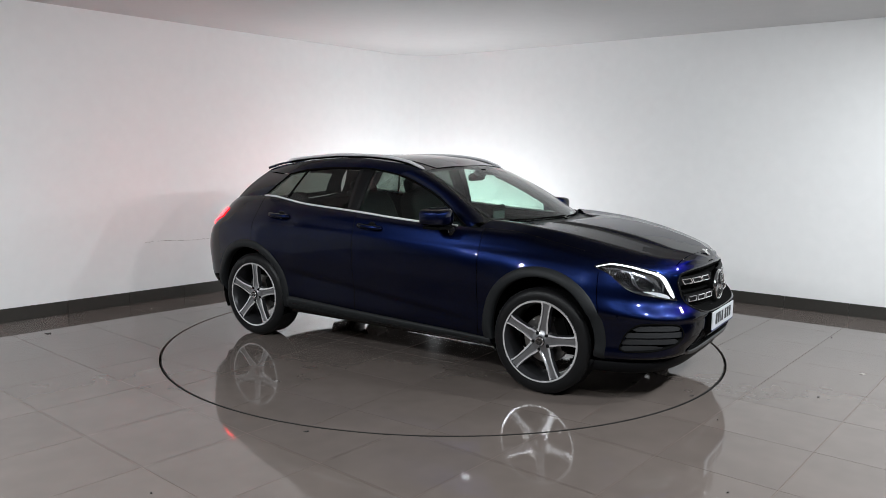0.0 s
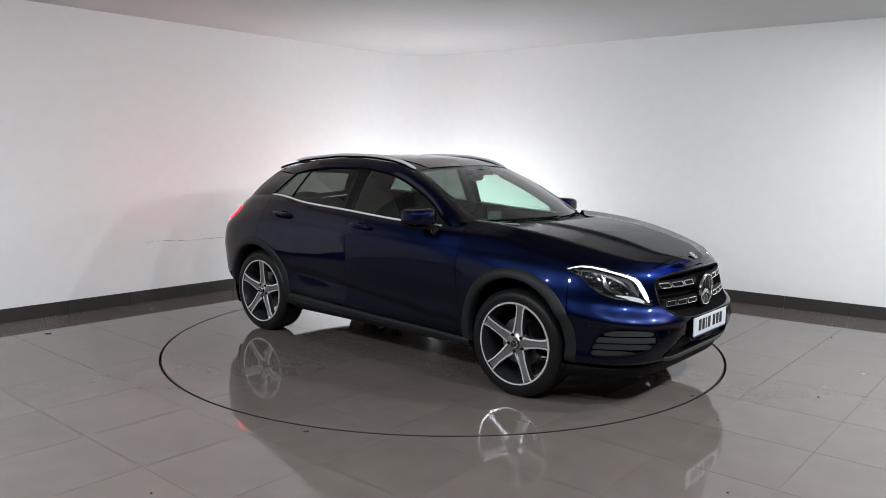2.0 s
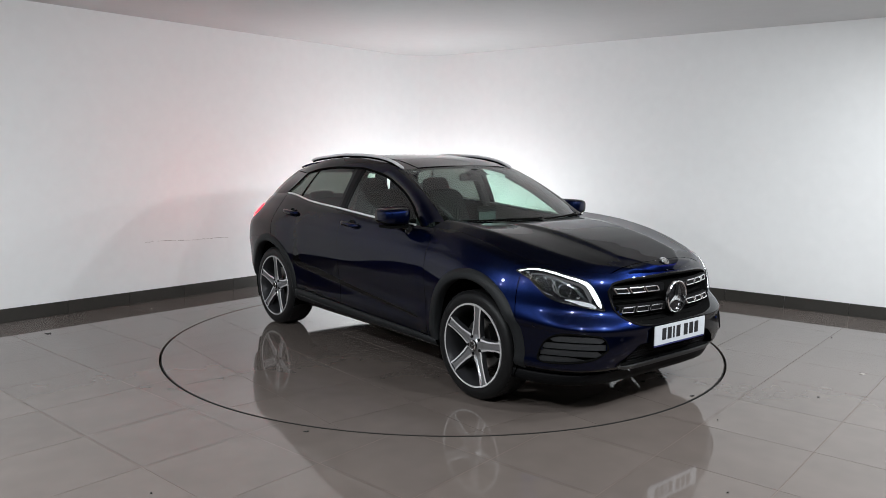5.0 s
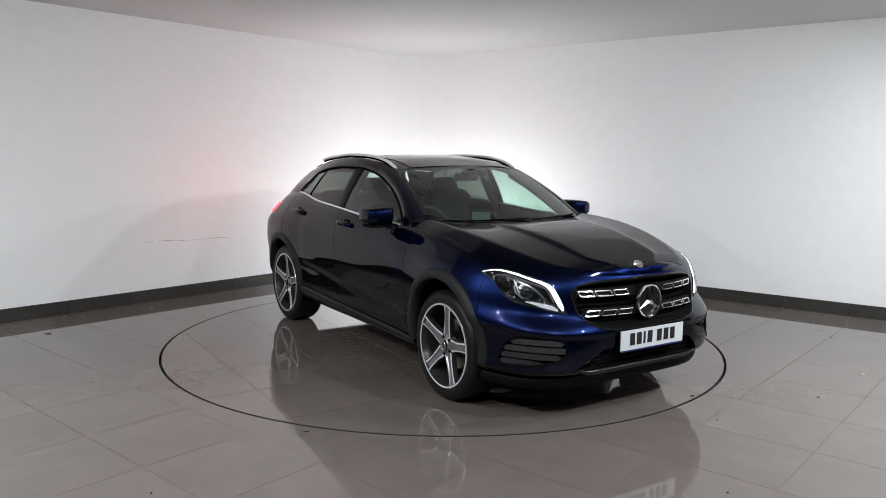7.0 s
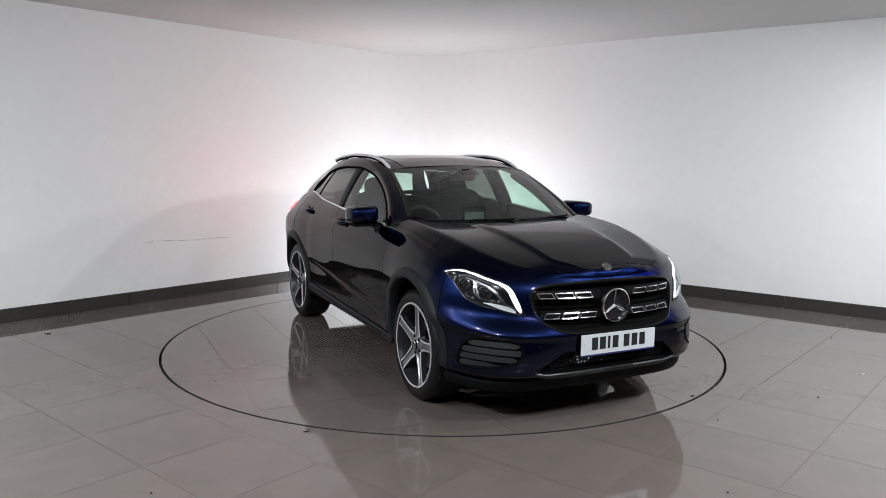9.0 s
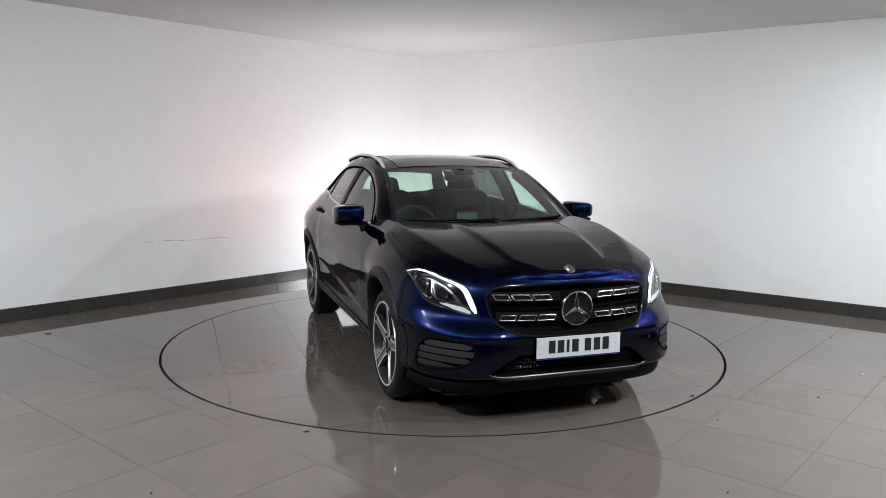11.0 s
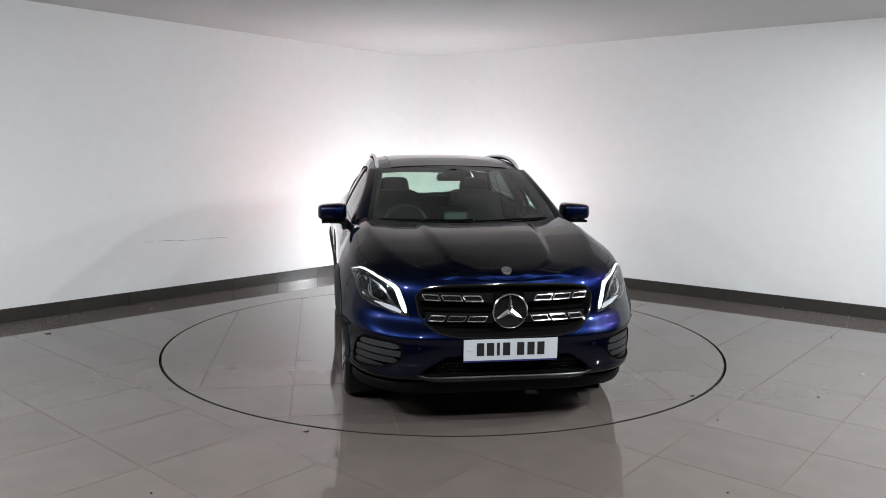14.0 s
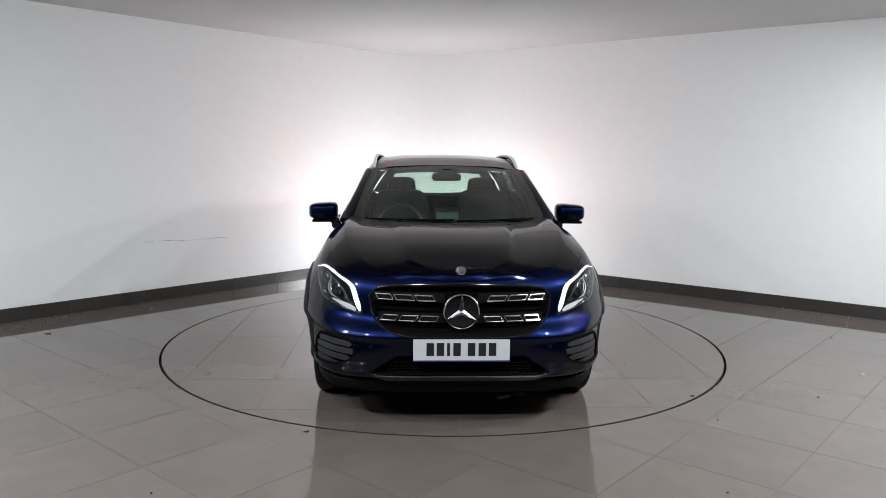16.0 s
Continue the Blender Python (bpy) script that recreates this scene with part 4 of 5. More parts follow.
        def rear_pillar(t, w):
            lo = Vector((-1.354, 0, 1.172)).lerp(Vector((-1.74, 0, 0)), t)
            lo = Vector((lo.x, s * side_y(lo.x, z_belt(lo.x)), z_belt(lo.x)))
            if t > 0.8:
                lo = lo.lerp(Vector((-1.74, s * 0.672, 1.145)), (t - 0.8) / 0.2)
            xa = -1.15 + (-1.53 + 1.15) * t
            fr = pt(-1.15, z_dlo(-1.15))
            re = Vector((-1.53, s * y_rim(-1.53), z_rim(-1.53)))
            hi = fr.lerp(re, t)
            return lo.lerp(hi, w) + Vector((0, s * 0.02, 0)) * (4 * w * (1 - w))
        v, f = sheet(rear_pillar, span(0, 1, 26), span(0, 1, 20))
        skin("rear_pillar", v, f, M_PAINT, car)
        # seals and the bright strip along the waist
        bm = bmesh.new()
        tube(bm, [pt(x, z_dlo(x), 0.002) for x in span(0.72, -1.15, 46)] + [pt(-1.15 - 0.204 * t, z_dlo(-1.15) + (1.176 - z_dlo(-1.15)) * t, 0.002) for t in span(0.15, 1, 7)], 0.008, 6)
        part("window_seal", bm, M_BLACK, car, "black rubber window seal", True)
        bm = bmesh.new()
        tube(bm, [Vector((x, s * (y_belt(x) + 0.002), z_belt(x) + 0.003)) for x in span(0.66, -1.362, 50)], [0.0085] * 49 + [0.004], 8, 0.95)
        part("waist_strip", bm, M_SATIN, car, "polished aluminium waist strip", True)
        # roof rail
        bm = bmesh.new()
        rail = [(0.205, 1.428), (0.16, 1.444), (0.06, 1.478), (-0.13, 1.509), (-0.35, 1.523), (-0.6, 1.525), (-0.9, 1.508), (-1.15, 1.486), (-1.28, 1.464), (-1.34, 1.448)]
        zr = curve(sorted(rail))
        tube(bm, [Vector((x, s * (y_rim(x) - 0.012), zr(x) + 0.007)) for x in span(0.205, -1.27, 48)], [0.006] + [0.0140] * 46 + [0.005], 8, 0.8)
        part("roof_rail", bm, M_SATIN, car, "satin aluminium roof rail", True)
        bm = bmesh.new()
        tube(bm, [Vector((x, s * (y_rim(x) - 0.012), zr(x) - 0.010)) for x in span(0.17, -1.23, 44)], 0.008, 8, 1.0)
        part("rail_foot", bm, M_BLACK, car, "black foot strip under the roof rail", True)
        # mirror
        bm = bmesh.new()
        n, m = 28, 18
        c = Vector((0.560, s * 0.930, 1.116))
        rows = []
        for i in range(m + 1):
            la = -math.pi / 2 + math.pi * i / m
            row = []
            for k in range(n):
                lo = 2 * math.pi * k / n
                pw = lambda q, e: math.copysign(abs(q) ** e, q)
                x = 0.118 * pw(math.cos(la), 0.42) * pw(math.cos(lo), 0.6)
                y = 0.106 * pw(math.cos(la), 0.42) * pw(math.sin(lo), 0.5)
                z = 0.062 * pw(math.sin(la), 0.5)
                taper = 1 + 0.10 * (-s * y / 0.094)
                if x < -0.055:
                    x = -0.055 + (x + 0.055) * 0.1
                row.append(bm.verts.new(c + Vector((x - 0.25 * abs(y) * 0.3, y, z * taper))))
            rows.append(row)
        for a, b in zip(rows, rows[1:]):
            for k in range(n):
                bm.faces.new((a[k], a[(k + 1) % n], b[(k + 1) % n], b[k]))
        bmesh.ops.remove_doubles(bm, verts=bm.verts[:], dist=1e-5)
        mir = part("wing_mirror", bm, M_PAINT, car, "dark blue wing mirror with black base", True)
        bm = bmesh.new()
        box(bm, 0.510, 0.645, s * 0.893 - 0.115, s * 0.893 + 0.115, 1.036, 1.054)
        part("mirror_base", bm, M_BLACK, mir, "", False, 0.006)
        bm = bmesh.new()
        tube(bm, [(0.600, s * 0.865, 1.050), (0.62, s * 0.840, 1.035), (0.635, s * 0.832, 1.01), (0.64, s * 0.838, 0.985)], [0.022, 0.028, 0.034, 0.018], 14)
        part("mirror_foot", bm, M_GLOSSBLACK, mir, "gloss black mirror foot", True)
        bm = bmesh.new()
        box(bm, 0.492, 0.498, s * 0.928 - 0.075, s * 0.928 + 0.075, 1.075, 1.158)
        part("mirror_glass", bm, M_CHROME, mir, "", False, 0.002)
        tube_pts = [Vector((0.668 - 0.02 * abs(t) ** 2, s * 0.93 + 0.08 * t, 1.098)) for t in span(-0.9, 0.9, 8)]
        bm = bmesh.new()
        tube(bm, tube_pts, 0.003, 6)
        part("indicator_strip", bm, M_CHROME, mir)
        # door handles
        for hx, hz in ((-0.075, 1.004), (-1.045, 1.034)):
            bm = bmesh.new()
            pts = [Vector((hx + 0.112 * t, s * (side_y(hx + 0.112 * t, hz) + 0.030 * (1 - t ** 4)), hz - 0.006 * t)) for t in span(-1, 1, 14)]
            tube(bm, pts, [0.012] + [0.021] * 12 + [0.012], 10, 0.95)
            h = part("door_handle", bm, M_PAINT, car, "body-coloured bar door handle", True)
            bm = bmesh.new()
            lathe(bm, [(0.0005, -0.002), (0.03, 0.0), (0.042, 0.0012)], 20, Matrix.Translation((hx + 0.02, s * side_y(hx, hz), hz - 0.004)) @ (Matrix.Rotation(radians(180), 4, "Z") if s < 0 else Matrix.Identity(4)))
            part("handle_recess", bm, M_GLOSSBLACK, h, "", True)
    both(sides)


def lower_trim(s):
    # sill cladding
    top = curve([(-0.96, 0.385), (-0.37, 0.358), (0.2, 0.338), (0.98, 0.315)])
    verts, faces = sheet(lambda x, k: Vector((x, s * (side_y(x, max(0.25, 0.243 + (top(x) - 0.243) * k)) + (0.002, 0.012, 0.016, 0.006, -0.05)[round((1 - k) * 4)]), 0.243 + (top(x) - 0.243) * k)), span(-0.955, 0.975, 60), span(1, 0, 5))
    skin("sill_cladding", verts, faces, M_PLASTIC, car, "dark grey plastic sill", 0.006)
    bm = bmesh.new()
    tube(bm, [Vector((x, s * (side_y(x, top(x) - 0.055) + 0.016), top(x) - 0.055)) for x in span(-0.9, 0.9, 30)], 0.006, 6)
    part("sill_strip", bm, M_GLOSSBLACK, car)
    # arch cladding and dark wheel well
    for cx, cz in ARCH:
        verts, faces = [], []
        prof = ((ARCH_OUT, 0.001), (ARCH_OUT - 0.006, 0.010), (ARCH_IN + 0.012, 0.013), (ARCH_IN, 0.007), (ARCH_IN, -0.05))
        angs = span(-14, 194, 64)
        for a in angs:
            c, sn = math.cos(radians(a)), math.sin(radians(a))
            for r, off in prof:
                x, z = cx + r * c, max(0.225, cz + r * sn)
                verts.append(Vector((x, s * (side_y(x, z) + off), z)))
        m = len(prof)
        for i in range(len(angs) - 1):
            for j in range(m - 1):
                faces.append((i * m + j, (i + 1) * m + j, (i + 1) * m + j + 1, i * m + j + 1))
        skin("arch_trim", verts, faces, M_PLASTIC, car, "dark grey plastic wheel-arch trim")
        verts, faces = sheet(lambda a, y: Vector((cx + (ARCH_IN + 0.008) * math.cos(radians(a)), s * y, cz + (ARCH_IN + 0.008) * math.sin(radians(a)))), span(-28, 208, 40), [0.85, 0.75, 0.62, 0.52])
        skin("wheel_well", verts, faces, M_BLACK, car)
        verts = [Vector((cx, s * 0.52, cz))] + [Vector((cx + 0.39 * math.cos(radians(a)), s * 0.52, max(0.2, cz + 0.39 * math.sin(radians(a))))) for a in span(-28, 208, 40)]
        skin("well_back", verts, [(0, i, i + 1) for i in range(1, 40)], M_BLACK, car)


def underbody():
    bm = bmesh.new()
    box(bm, -1.55, 1.93, -0.50, 0.50, 0.245, 0.29)
    box(bm, 0.95, 1.93, -0.59, 0.59, 0.215, 0.25)
    box(bm, -0.94, 0.94, -0.78, 0.78, 0.262, 0.30)
    part("underbody", bm, M_BLACK, car, "dark underbody", False, 0.01)
    bm = bmesh.new()
    box(bm, -1.75, 1.0, -0.66, 0.66, 0.30, 0.70)
    part("cabin_floor", bm, M_BLACK, car)
    # rear lamps, lit, wrapped from the flank round to the tailgate
    for s in (-1, 1):
        bm = bmesh.new()
        rows = []
        for t in span(0, 1, 22):
            turn = 17 + 45 * t
            row = []
            for k in span(0, 1, 6):
                z = 0.990 - 0.075 * min(1, t * 1.8) + k * (0.070 + 0.065 * min(1, t * 2.2)) - 0.02 * t
                c, sn = math.cos(radians(turn)), math.sin(radians(turn))
                x = -1.9
                for _ in range(5):
                    x = -1 + (x_tail(level(x, z)) + 1) * sn ** (2 / RN)
                y = half_width(x, level(x, z)) * c ** (2 / RM)
                row.append(bm.verts.new((x - 0.006, s * (y + 0.008), z)))
            rows.append(row)
        for p, q in zip(rows, rows[1:]):
            for k in range(5):
                bm.faces.new((p[k], p[k + 1], q[k + 1], q[k]))
        part("tail_light", bm, M_TAIL, car, "glowing red tail light", True)
    # dark shut line of the rear door
    for s in (-1, 1):
        bm = bmesh.new()
        tube(bm, [side_pt(-1.325, z, s, -0.0012) for z in span(1.158, 0.80, 14)] + [side_pt(-1.31 + 0.05 * t, 0.80 - 0.03 * t, s, -0.0012) for t in (0.5, 1.0)], 0.0026, 6)
        part("door_gap", bm, M_BLACK, car, "dark shut line behind the rear door")


def wheels():
    made = {}
    y0 = -0.885 + 0.020

    def store(name, bm, mats, smooth=True):
        bmesh.ops.recalc_face_normals(bm, faces=bm.faces[:])
        me = bpy.data.meshes.new(name)
        bm.to_mesh(me)
        bm.free()
        for k in mats:
            me.materials.append(k)
        if smooth:
            me.polygons.foreach_set("use_smooth", [True] * len(me.polygons))
            me.set_sharp_from_angle(angle=radians(32))
        return me

    # all built round the y axis with the outer face towards -y
    bm = bmesh.new()
    lathe(bm, [(0.272, -0.004), (0.268, -0.014), (0.258, -0.012), (0.252, 0.004), (0.240, 0.03), (0.236, 0.12), (0.25, 0.20), (0.262, 0.20), (0.262, 0.19), (0.246, 0.12), (0.250, 0.03), (0.262, 0.006)], 72, None, True)
    for fc in bm.faces:
        c = fc.calc_center_median()
        if math.hypot(c.x, c.z) < 0.256 or c.y > 0.03:
            fc.material_index = 1
    made["wheel"] = store("wheel", bm, [M_ALLOY, M_ALLOYGREY])
    bm = bmesh.new()
    lathe(bm, [(0.263, 0.004), (0.272, -0.010), (0.292, -0.014), (0.318, -0.011), (0.336, -0.001), (0.3455, 0.014), (0.348, 0.028), (0.348, 0.19), (0.343, 0.205), (0.33, 0.222), (0.29, 0.235), (0.264, 0.21)], 96)
    made["tyre"] = store("tyre", bm, [M_TYRE])
    bm = bmesh.new()
    for k in range(60):
        a = 2 * math.pi * k / 60
        for y, tilt in ((0.030, 0.3), (0.075, -0.3), (0.12, 0.3), (0.165, -0.3)):
            m = Matrix.Rotation(a + (0.03 if tilt > 0 else 0), 4, "Y") @ Matrix.Translation((0.3475, y, 0)) @ Matrix.Rotation(tilt, 4, "X")
            box(bm, -0.002, 0.0012, -0.015, 0.015, -0.011, 0.011, m)
    made["tread"] = store("tread", bm, [M_TYRE], False)
    bm = bmesh.new()
    rows = []
    for r, w, yf in ((0.035, 0.026, 0.012), (0.062, 0.040, 0.014), (0.085, 0.038, 0.012), (0.12, 0.031, 0.007), (0.17, 0.0285, 0.002), (0.21, 0.029, -0.003), (0.238, 0.032, -0.007), (0.259, 0.038, -0.009)):
        rows.append([bm.verts.new((r, y, z)) for z, y in ((-w - 0.004, yf + 0.035), (-w, yf + 0.001), (-w * 0.66, yf - 0.001), (-w * 0.50, yf + 0.007), (w * 0.50, yf + 0.007), (w * 0.66, yf - 0.001), (w, yf + 0.001), (w + 0.004, yf + 0.035))])
    for p, q in zip(rows, rows[1:]):
        for k in range(8):
            fc = bm.faces.new((p[k], p[(k + 1) % 8], q[(k + 1) % 8], q[k]))
            fc.material_index = 2 if k in (0, 6, 7) else 0 if k in (1, 5) else 1
    bm.faces.new(rows[0])
    bm.faces.new(rows[-1][::-1])
    made["spoke"] = store("spoke", bm, [M_ALLOY, M_ALLOYMID, M_ALLOYGREY])
    bm = bmesh.new()
    lathe(bm, [(0.0005, 0.004), (0.025, 0.004), (0.030, 0.006), (0.034, 0.004), (0.038, 0.008), (0.060, 0.018), (0.078, 0.022), (0.085, 0.045)], 40)
    made["hub"] = store("hub", bm, [M_ALLOYMID])
    bm = bmesh.new()
    lathe(bm, [(0.0005, -0.006), (0.021, -0.006), (0.022, -0.009), (0.027, -0.010), (0.031, -0.006), (0.034, 0.008)], 32)
    for k in range(3):
        m = Matrix.Rotation(radians(90 + 120 * k), 4, "Y")
        box(bm, 0.0, 0.021, -0.0085, -0.005, -0.002, 0.002, m)
    for fc in bm.faces:
        c = fc.calc_center_median()
        if math.hypot(c.x, c.z) < 0.0205 and len(fc.verts) == 4 and c.y > -0.0062 and c.y < -0.0058 or math.hypot(c.x, c.z) > 0.031:
            fc.material_index = 1
    made["hub_cap"] = store("hub_cap", bm, [M_CHROME, M_GLOSSBLACK])
    bm = bmesh.new()
    lathe(bm, [(0.0005, 0.004), (0.009, 0.004), (0.0115, 0.008), (0.0125, 0.026)], 12)
    made["wheel_bolt"] = store("wheel_bolt", bm, [M_GRILLE])
    bm = bmesh.new()
    lathe(bm, [(0.05, 0.085), (0.155, 0.085), (0.16, 0.09), (0.16, 0.105), (0.155, 0.11), (0.05, 0.11)], 56)
    made["brake_disc"] = store("brake_disc", bm, [M_DISC])
    bm = bmesh.new()
    box(bm, 0.095, 0.19, 0.065, 0.135, -0.11, 0.11)
    bmesh.ops.bevel(bm, geom=bm.edges[:], offset=0.012, segments=2, affect="EDGES")
    made["brake_caliper"] = store("brake_caliper", bm, [M_BLACK])
    for cx in (1.35, -1.35):
        for s in (-1, 1):
            root = child("wheel", made["wheel"], car, "five-spoke polished alloy wheel with a black tyre")
            base = Matrix.Translation((cx, s * abs(y0), 0.347))
            root.matrix_basis = base if s < 0 else base @ Matrix.Rotation(math.pi, 4, "Z")
            for nm in ("tyre", "tread", "hub", "hub_cap", "brake_disc", "brake_caliper"):
                ob = child(nm, made[nm], root)
                if nm == "brake_caliper":
                    ob.matrix_basis = Matrix.Rotation(radians(-20), 4, "Y")
            first = 80 if cx > 0 else 86
            for k in range(5):
                a = radians(first + 72 * k)
                child("spoke", made["spoke"], root).matrix_basis = Matrix.Rotation(-a, 4, "Y")
                child("wheel_bolt", made["wheel_bolt"], root).matrix_basis = Matrix.Rotation(-a - radians(36), 4, "Y") @ Matrix.Translation((0.056, 0.002, 0))


def rounded(bm, x0, x1, y0, y1, z0, z1, r, m=None):
    t = bmesh.new()
    box(t, x0, x1, y0, y1, z0, z1, m)
    bmesh.ops.bevel(t, geom=t.edges[:], offset=r, segments=3, affect="EDGES", clamp_overlap=True)
    me = bpy.data.meshes.new("tmp")
    t.to_mesh(me)
    t.free()
    bm.from_mesh(me)
    bpy.data.meshes.remove(me)


def cushion(bm, c, half, m=None, e=0.55, taper=0.0, n=28, rows=14):
    """A soft rounded block; taper narrows it upwards."""
    rings = []
    for i in range(rows + 1):
        la = -math.pi / 2 + math.pi * i / rows
        ring = []
        for k in range(n):
            lo = 2 * math.pi * k / n
            fc, fs = math.cos(la), math.sin(la)
            cx, cy = math.cos(lo), math.sin(lo)
            zz = math.copysign(abs(fs) ** e, fs)
            w = abs(fc) ** e
            p = Vector((c[0] + half[0] * w * math.copysign(abs(cx) ** e, cx), c[1] + half[1] * w * math.copysign(abs(cy) ** e, cy) * (1 - taper * (zz + 1) / 2), c[2] + half[2] * zz))
            ring.append(bm.verts.new(m @ p if m else p))
        rings.append(ring)
    for a, b in zip(rings, rings[1:]):
        for k in range(n):
            bm.faces.new((a[k], a[(k + 1) % n], b[(k + 1) % n], b[k]))
    bmesh.ops.remove_doubles(bm, verts=bm.verts[:], dist=1e-5)


def interior():
    for y in (-0.36, 0.36):
        bm = bmesh.new()
        cushion(bm, (-0.12, y, 0.70), (0.28, 0.26, 0.08))
        m = Matrix.Translation((-0.36, y, 0.74)) @ Matrix.Rotation(radians(-20), 4, "Y")
        cushion(bm, (0, 0, 0.23), (0.10, 0.275, 0.28), m, 0.45, 0.14)
        seat = part("front_seat", bm, M_FABRIC, car, "black leather front seat", True)
        bm = bmesh.new()
        cushion(bm, (-0.015, 0, 0.545), (0.055, 0.135, 0.088), m, 0.5, 0.10)
        part("headrest", bm, M_FABRIC, seat, "", True)
        for d in (-0.06, 0.06):
            bm = bmesh.new()
            tube(bm, [m @ Vector((-0.015, d, z)) for z in (0.42, 0.50)], 0.006, 8)
            part("headrest_post", bm, M_CHROME, seat, "thin steel headrest post", True)
    bm = bmesh.new()
    cushion(bm, (-0.94, 0, 0.68), (0.24, 0.62, 0.08), None, 0.4)
    m = Matrix.Translation((-1.12, 0, 0.72)) @ Matrix.Rotation(radians(-22), 4, "Y")
    cushion(bm, (-0.015, 0, 0.215), (0.075, 0.62, 0.225), m, 0.35)
    rear = part("rear_bench", bm, M_FABRIC, car, "black rear bench", True)
    for y in (-0.40, 0.40):
        bm = bmesh.new()
        cushion(bm, (-0.01, y, 0.465), (0.04, 0.12, 0.045), m, 0.55)
        part("headrest", bm, M_FABRIC, rear, "", True)
    # dark lining under the roof, inside the pillars and on the doors
    v, f = sheet(lambda x, b: Vector((x, b * (y_rim(x) - 0.03), z_roof(x) - 0.055 - 0.02 * b * b)), span(0.17, -1.42, 30), span(-1, 1, 21))
    skin("headliner", v, f, M_DASH, car, "dark cloth headliner", 0.008)
    for sg in (-1, 1):
        bm = bmesh.new()
        tube(bm, [windscreen_pt(t, sg * 0.97) + Vector((-0.055, -sg * 0.005, -0.045)) for t in span(0, 1, 14)], 0.034, 10)
        part("pillar_trim", bm, M_DASH, car, "dark windscreen pillar lining", True)
        bm = bmesh.new()
        tube(bm, [Vector((-0.305, sg * (cabin_y(-0.305, z) - 0.055), z)) for z in span(0.7, 1.43, 10)], 0.045, 10)
        part("pillar_trim", bm, M_DASH, car, "dark door pillar lining", True)
        v, f = sheet(lambda x, k: Vector((x, sg * (side_y(x, 0.62 + (z_belt(x) - 0.63) * k) - 0.055 - 0.02 * (1 - k)), 0.62 + (z_belt(x) - 0.63) * k)), span(-1.3, 0.74, 24), span(0, 1, 8))
        skin("door_lining", v, f, M_DASH, car, "dark plastic door lining", 0.006)
    bm = bmesh.new()
    rounded(bm, 0.48, 1.02, -0.66, 0.66, 0.72, 1.015, 0.06)
    rounded(bm, 0.50, 0.70, -0.52, -0.20, 0.98, 1.065, 0.03)
    dash = part("dashboard", bm, M_DASH, car, "black dashboard", True)
    bm = bmesh.new()
    rounded(bm, 0.50, 0.525, -0.10, 0.10, 1.03, 1.15, 0.008)
    scr = part("display", bm, M_BLACK, dash)
    bm = bmesh.new()
    box(bm, 0.5255, 0.527, -0.085, 0.085, 1.045, 1.105)
    part("display_back", bm, M_SCREEN, dash, "grey plate on the back of the display")
    # steering wheel on the right-hand side
    c = Vector((0.36, -0.36, 0.975))
    m = Matrix.Translation(c) @ Matrix.Rotation(radians(-25), 4, "Y") @ Matrix.Rotation(radians(90), 4, "Z")
    bm = bmesh.new()
    ring = []
    for k in range(36):
        a = 2 * math.pi * k / 36
        ring.append([bm.verts.new(m @ Vector(((0.182 + 0.016 * math.cos(b)) * math.cos(a), 0.016 * math.sin(b), (0.182 + 0.016 * math.cos(b)) * math.sin(a)))) for b in span(0, 2 * math.pi, 9)[:-1]])
    for k in range(36):
        p, q = ring[k], ring[(k + 1) % 36]
        for i in range(8):
            bm.faces.new((p[i], p[(i + 1) % 8], q[(i + 1) % 8], q[i]))
    sw = part("steering_wheel", bm, material("steering_leather", (0.02, 0.02, 0.021), 0.35, vary=0.1), car, "black steering wheel", True)
    bm = bmesh.new()
    rounded(bm, -0.07, 0.07, -0.02, 0.03, -0.06, 0.06, 0.02, m)
    rounded(bm, -0.18, 0.18, -0.01, 0.012, -0.02, 0.02, 0.008, m)
    part("wheel_boss", bm, M_DASH, sw, "", True)
    bm = bmesh.new()
    rounded(bm, 0.30, 0.325, -0.115, 0.115, 1.335, 1.395, 0.012)
    mir = part("rear_view_mirror", bm, M_BLACK, car, "black rear-view mirror and sensor housing", True)
    bm = bmesh.new()
    rounded(bm, 0.30, 0.40, -0.05, 0.05, 1.37, 1.43, 0.02)
    part("sensor_housing", bm, M_BLACK, mir, "", True)


body_shell()
hood()
cabin()
both(headlamp)
both(fog_grille)
grille()
front_lower()
both(lower_trim)
underbody()
wheels()
interior()


# ================= small marks in the room =================
def wall_scratch():
    """A long dry scrape on the white wall."""
    bm = bmesh.new()
    base = CORNER + LDIR * 4.03 - NL * 0.002
    rng = random.Random(3)
    n = 60
    top, bot = [], []
    for i in range(n):
        t = i / (n - 1)
        p = base - LDIR * 0.97 * t
        z = 0.618 + 0.005 * math.sin(9 * t) + rng.uniform(-0.003, 0.003) - 0.025 * t
        w = 0.0006 + rng.random() * 0.0022
        top.append(bm.verts.new((p.x, p.y, z + w)))
        bot.append(bm.verts.new((p.x, p.y, z - w)))
    for i in range(n - 1):
        if rng.random() > 0.12:
            bm.faces.new((top[i], top[i + 1], bot[i + 1], bot[i]))
    tagged(part("wall_scratch", bm, M_SCUFF, None), "long thin grey scrape in the white wall paint", "scratch", "", "structure")


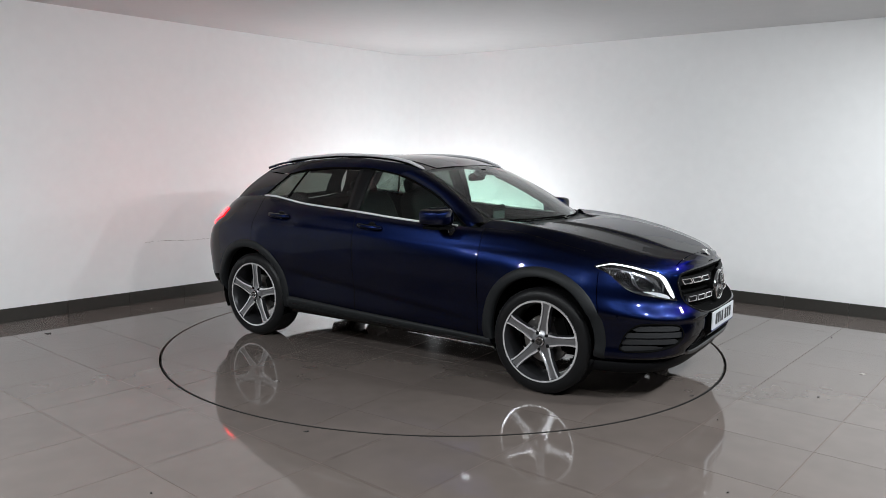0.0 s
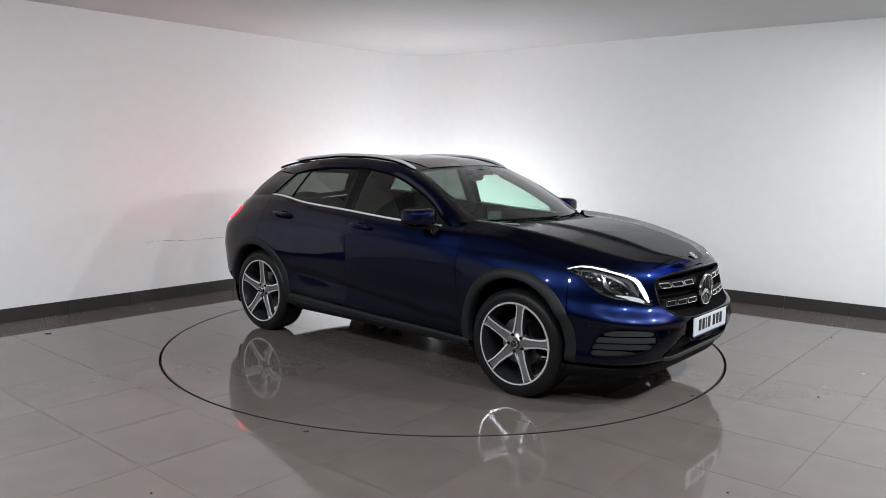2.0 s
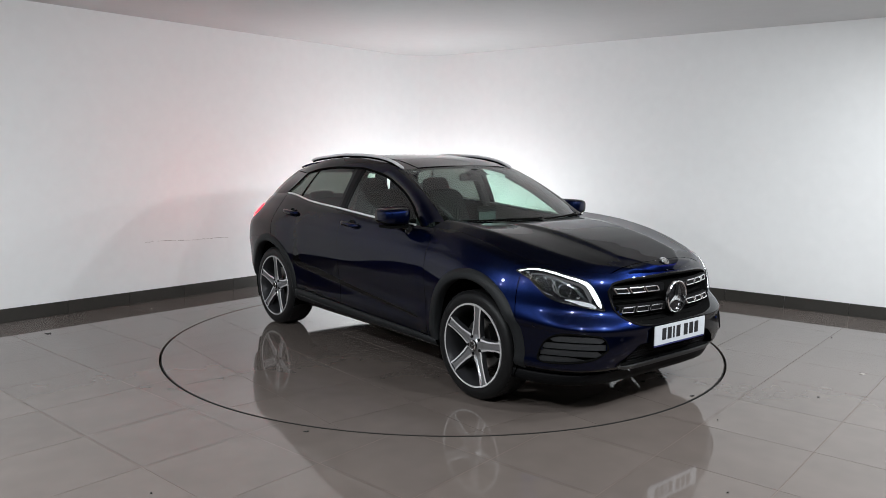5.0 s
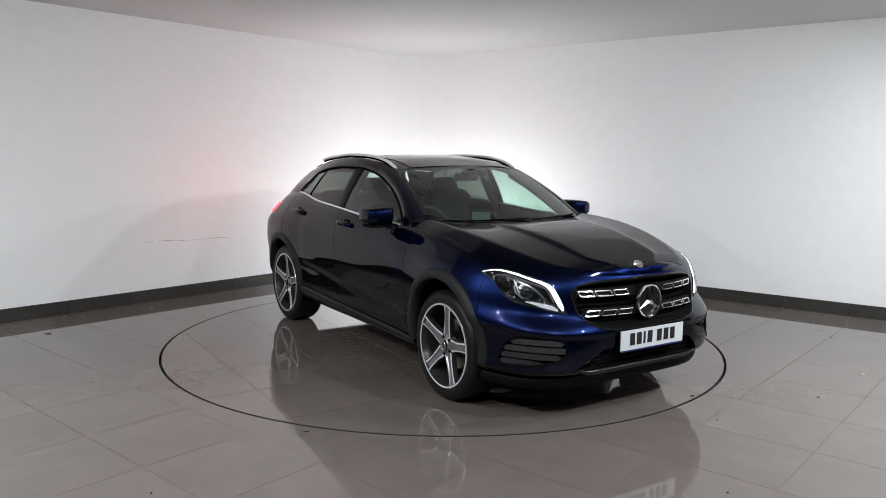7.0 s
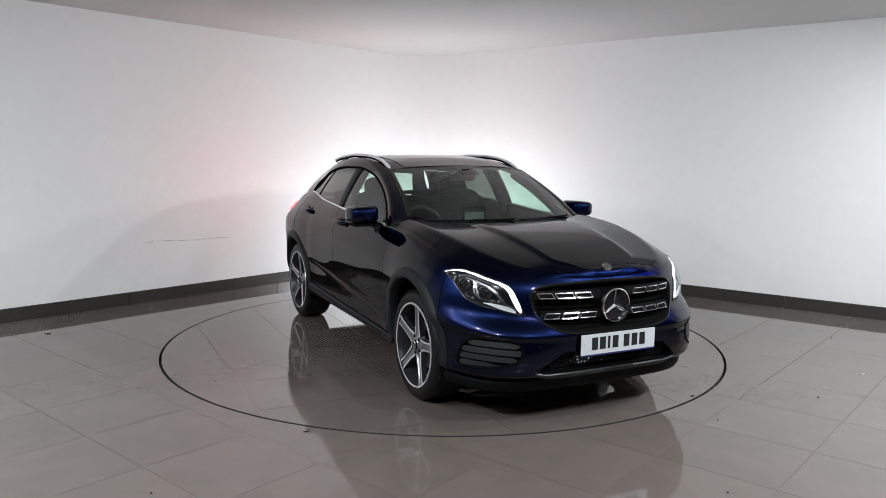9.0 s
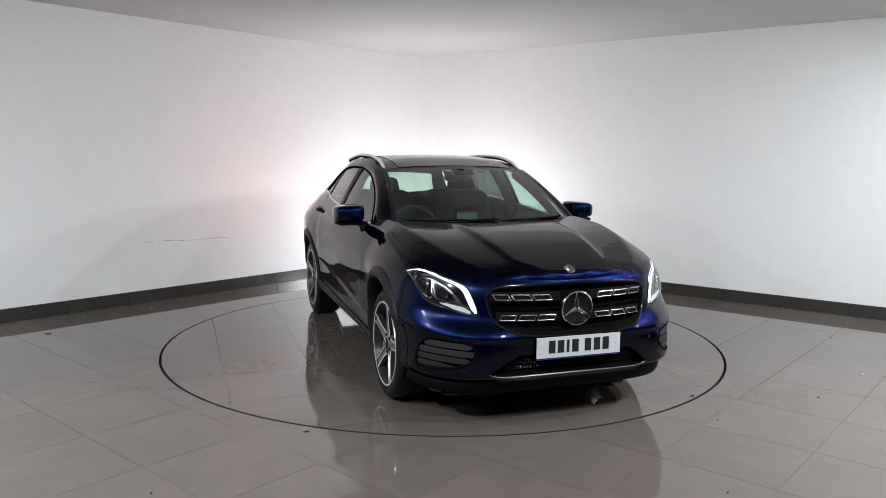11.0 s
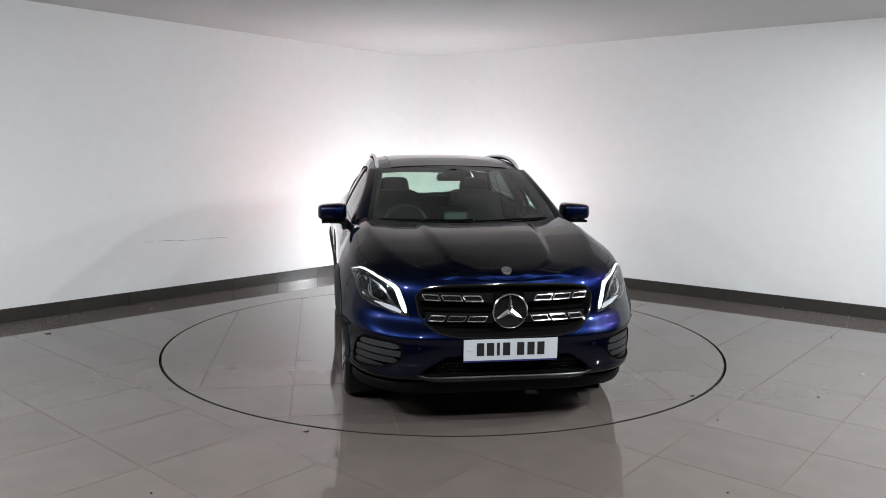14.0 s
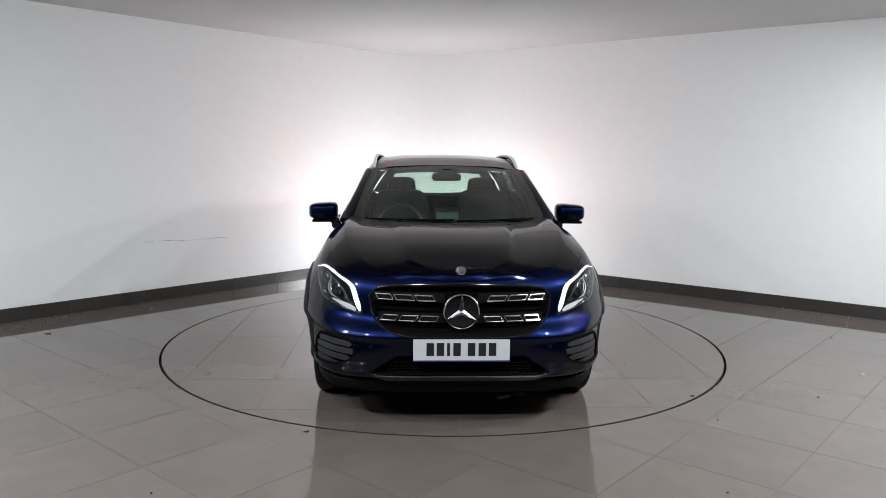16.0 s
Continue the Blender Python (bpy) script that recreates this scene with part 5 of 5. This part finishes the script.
def scrap(x, y, size, mat, seed, label, name):
    rng = random.Random(seed)
    bm = bmesh.new()
    n = 9
    lo, hi = [], []
    for k in range(n):
        a = 2 * math.pi * k / n
        r = size * rng.uniform(0.35, 1.0)
        lo.append(bm.verts.new((x + r * math.cos(a), y + 0.5 * r * math.sin(a), 0.0005)))
        hi.append(bm.verts.new((x + r * 0.8 * math.cos(a), y + 0.4 * r * math.sin(a), 0.003 + rng.random() * 0.005)))
    bm.faces.new(hi)
    bm.faces.new(lo[::-1])
    for k in range(n):
        bm.faces.new((lo[k], lo[(k + 1) % n], hi[(k + 1) % n], hi[k]))
    tagged(part(name, bm, mat, None), label, "debris")


wall_scratch()
scrap(-3.34, -0.02, 0.035, M_GAP, 5, "dark crumpled scrap lying on the tiled floor", "floor_scrap")
scrap(2.45, -1.50, 0.014, M_GAP, 8, "small dark crumb lying on the tiled floor", "floor_scrap")
scrap(3.03, -0.96, 0.030, M_SCUFF, 11, "pale dry leaf fragment on the tiled floor", "leaf_fragment")
scrap(-0.757, -2.205, 0.026, M_GAP, 13, "small dark crumb lying on the tiled floor", "floor_scrap")
scrap(1.33, -2.92, 0.008, M_GAP, 20, "tiny dark crumb lying on the tiled floor", "floor_crumb")
scrap(3.37, 0.14, 0.011, M_GAP, 21, "tiny dark crumb lying on the tiled floor", "floor_crumb")
scrap(-1.32, -2.99, 0.006, M_GAP, 22, "tiny dark crumb lying on the tiled floor", "floor_crumb")
scrap(1.63, -1.50, 0.030, M_GAP, 31, "thin dark twig lying by the turntable edge", "floor_twig")
scrap(-2.87, 1.03, 0.012, M_SCUFF, 33, "small pale crumb lying near the skirting", "floor_crumb")
scrap(1.63, -1.95, 0.006, M_GAP, 23, "tiny dark crumb lying on the tiled floor", "floor_crumb")


def motions():
    rows = []
    for k in range(33):
        t = k * 0.5
        rows.append((t, pose(0, 0, 0, 0, 0, -34.256 - 3.21150 * t - 0.0069353 * t * t)))
    walk(turntable, rows)
    walk(car, rows)


floor_tiles()
motions()
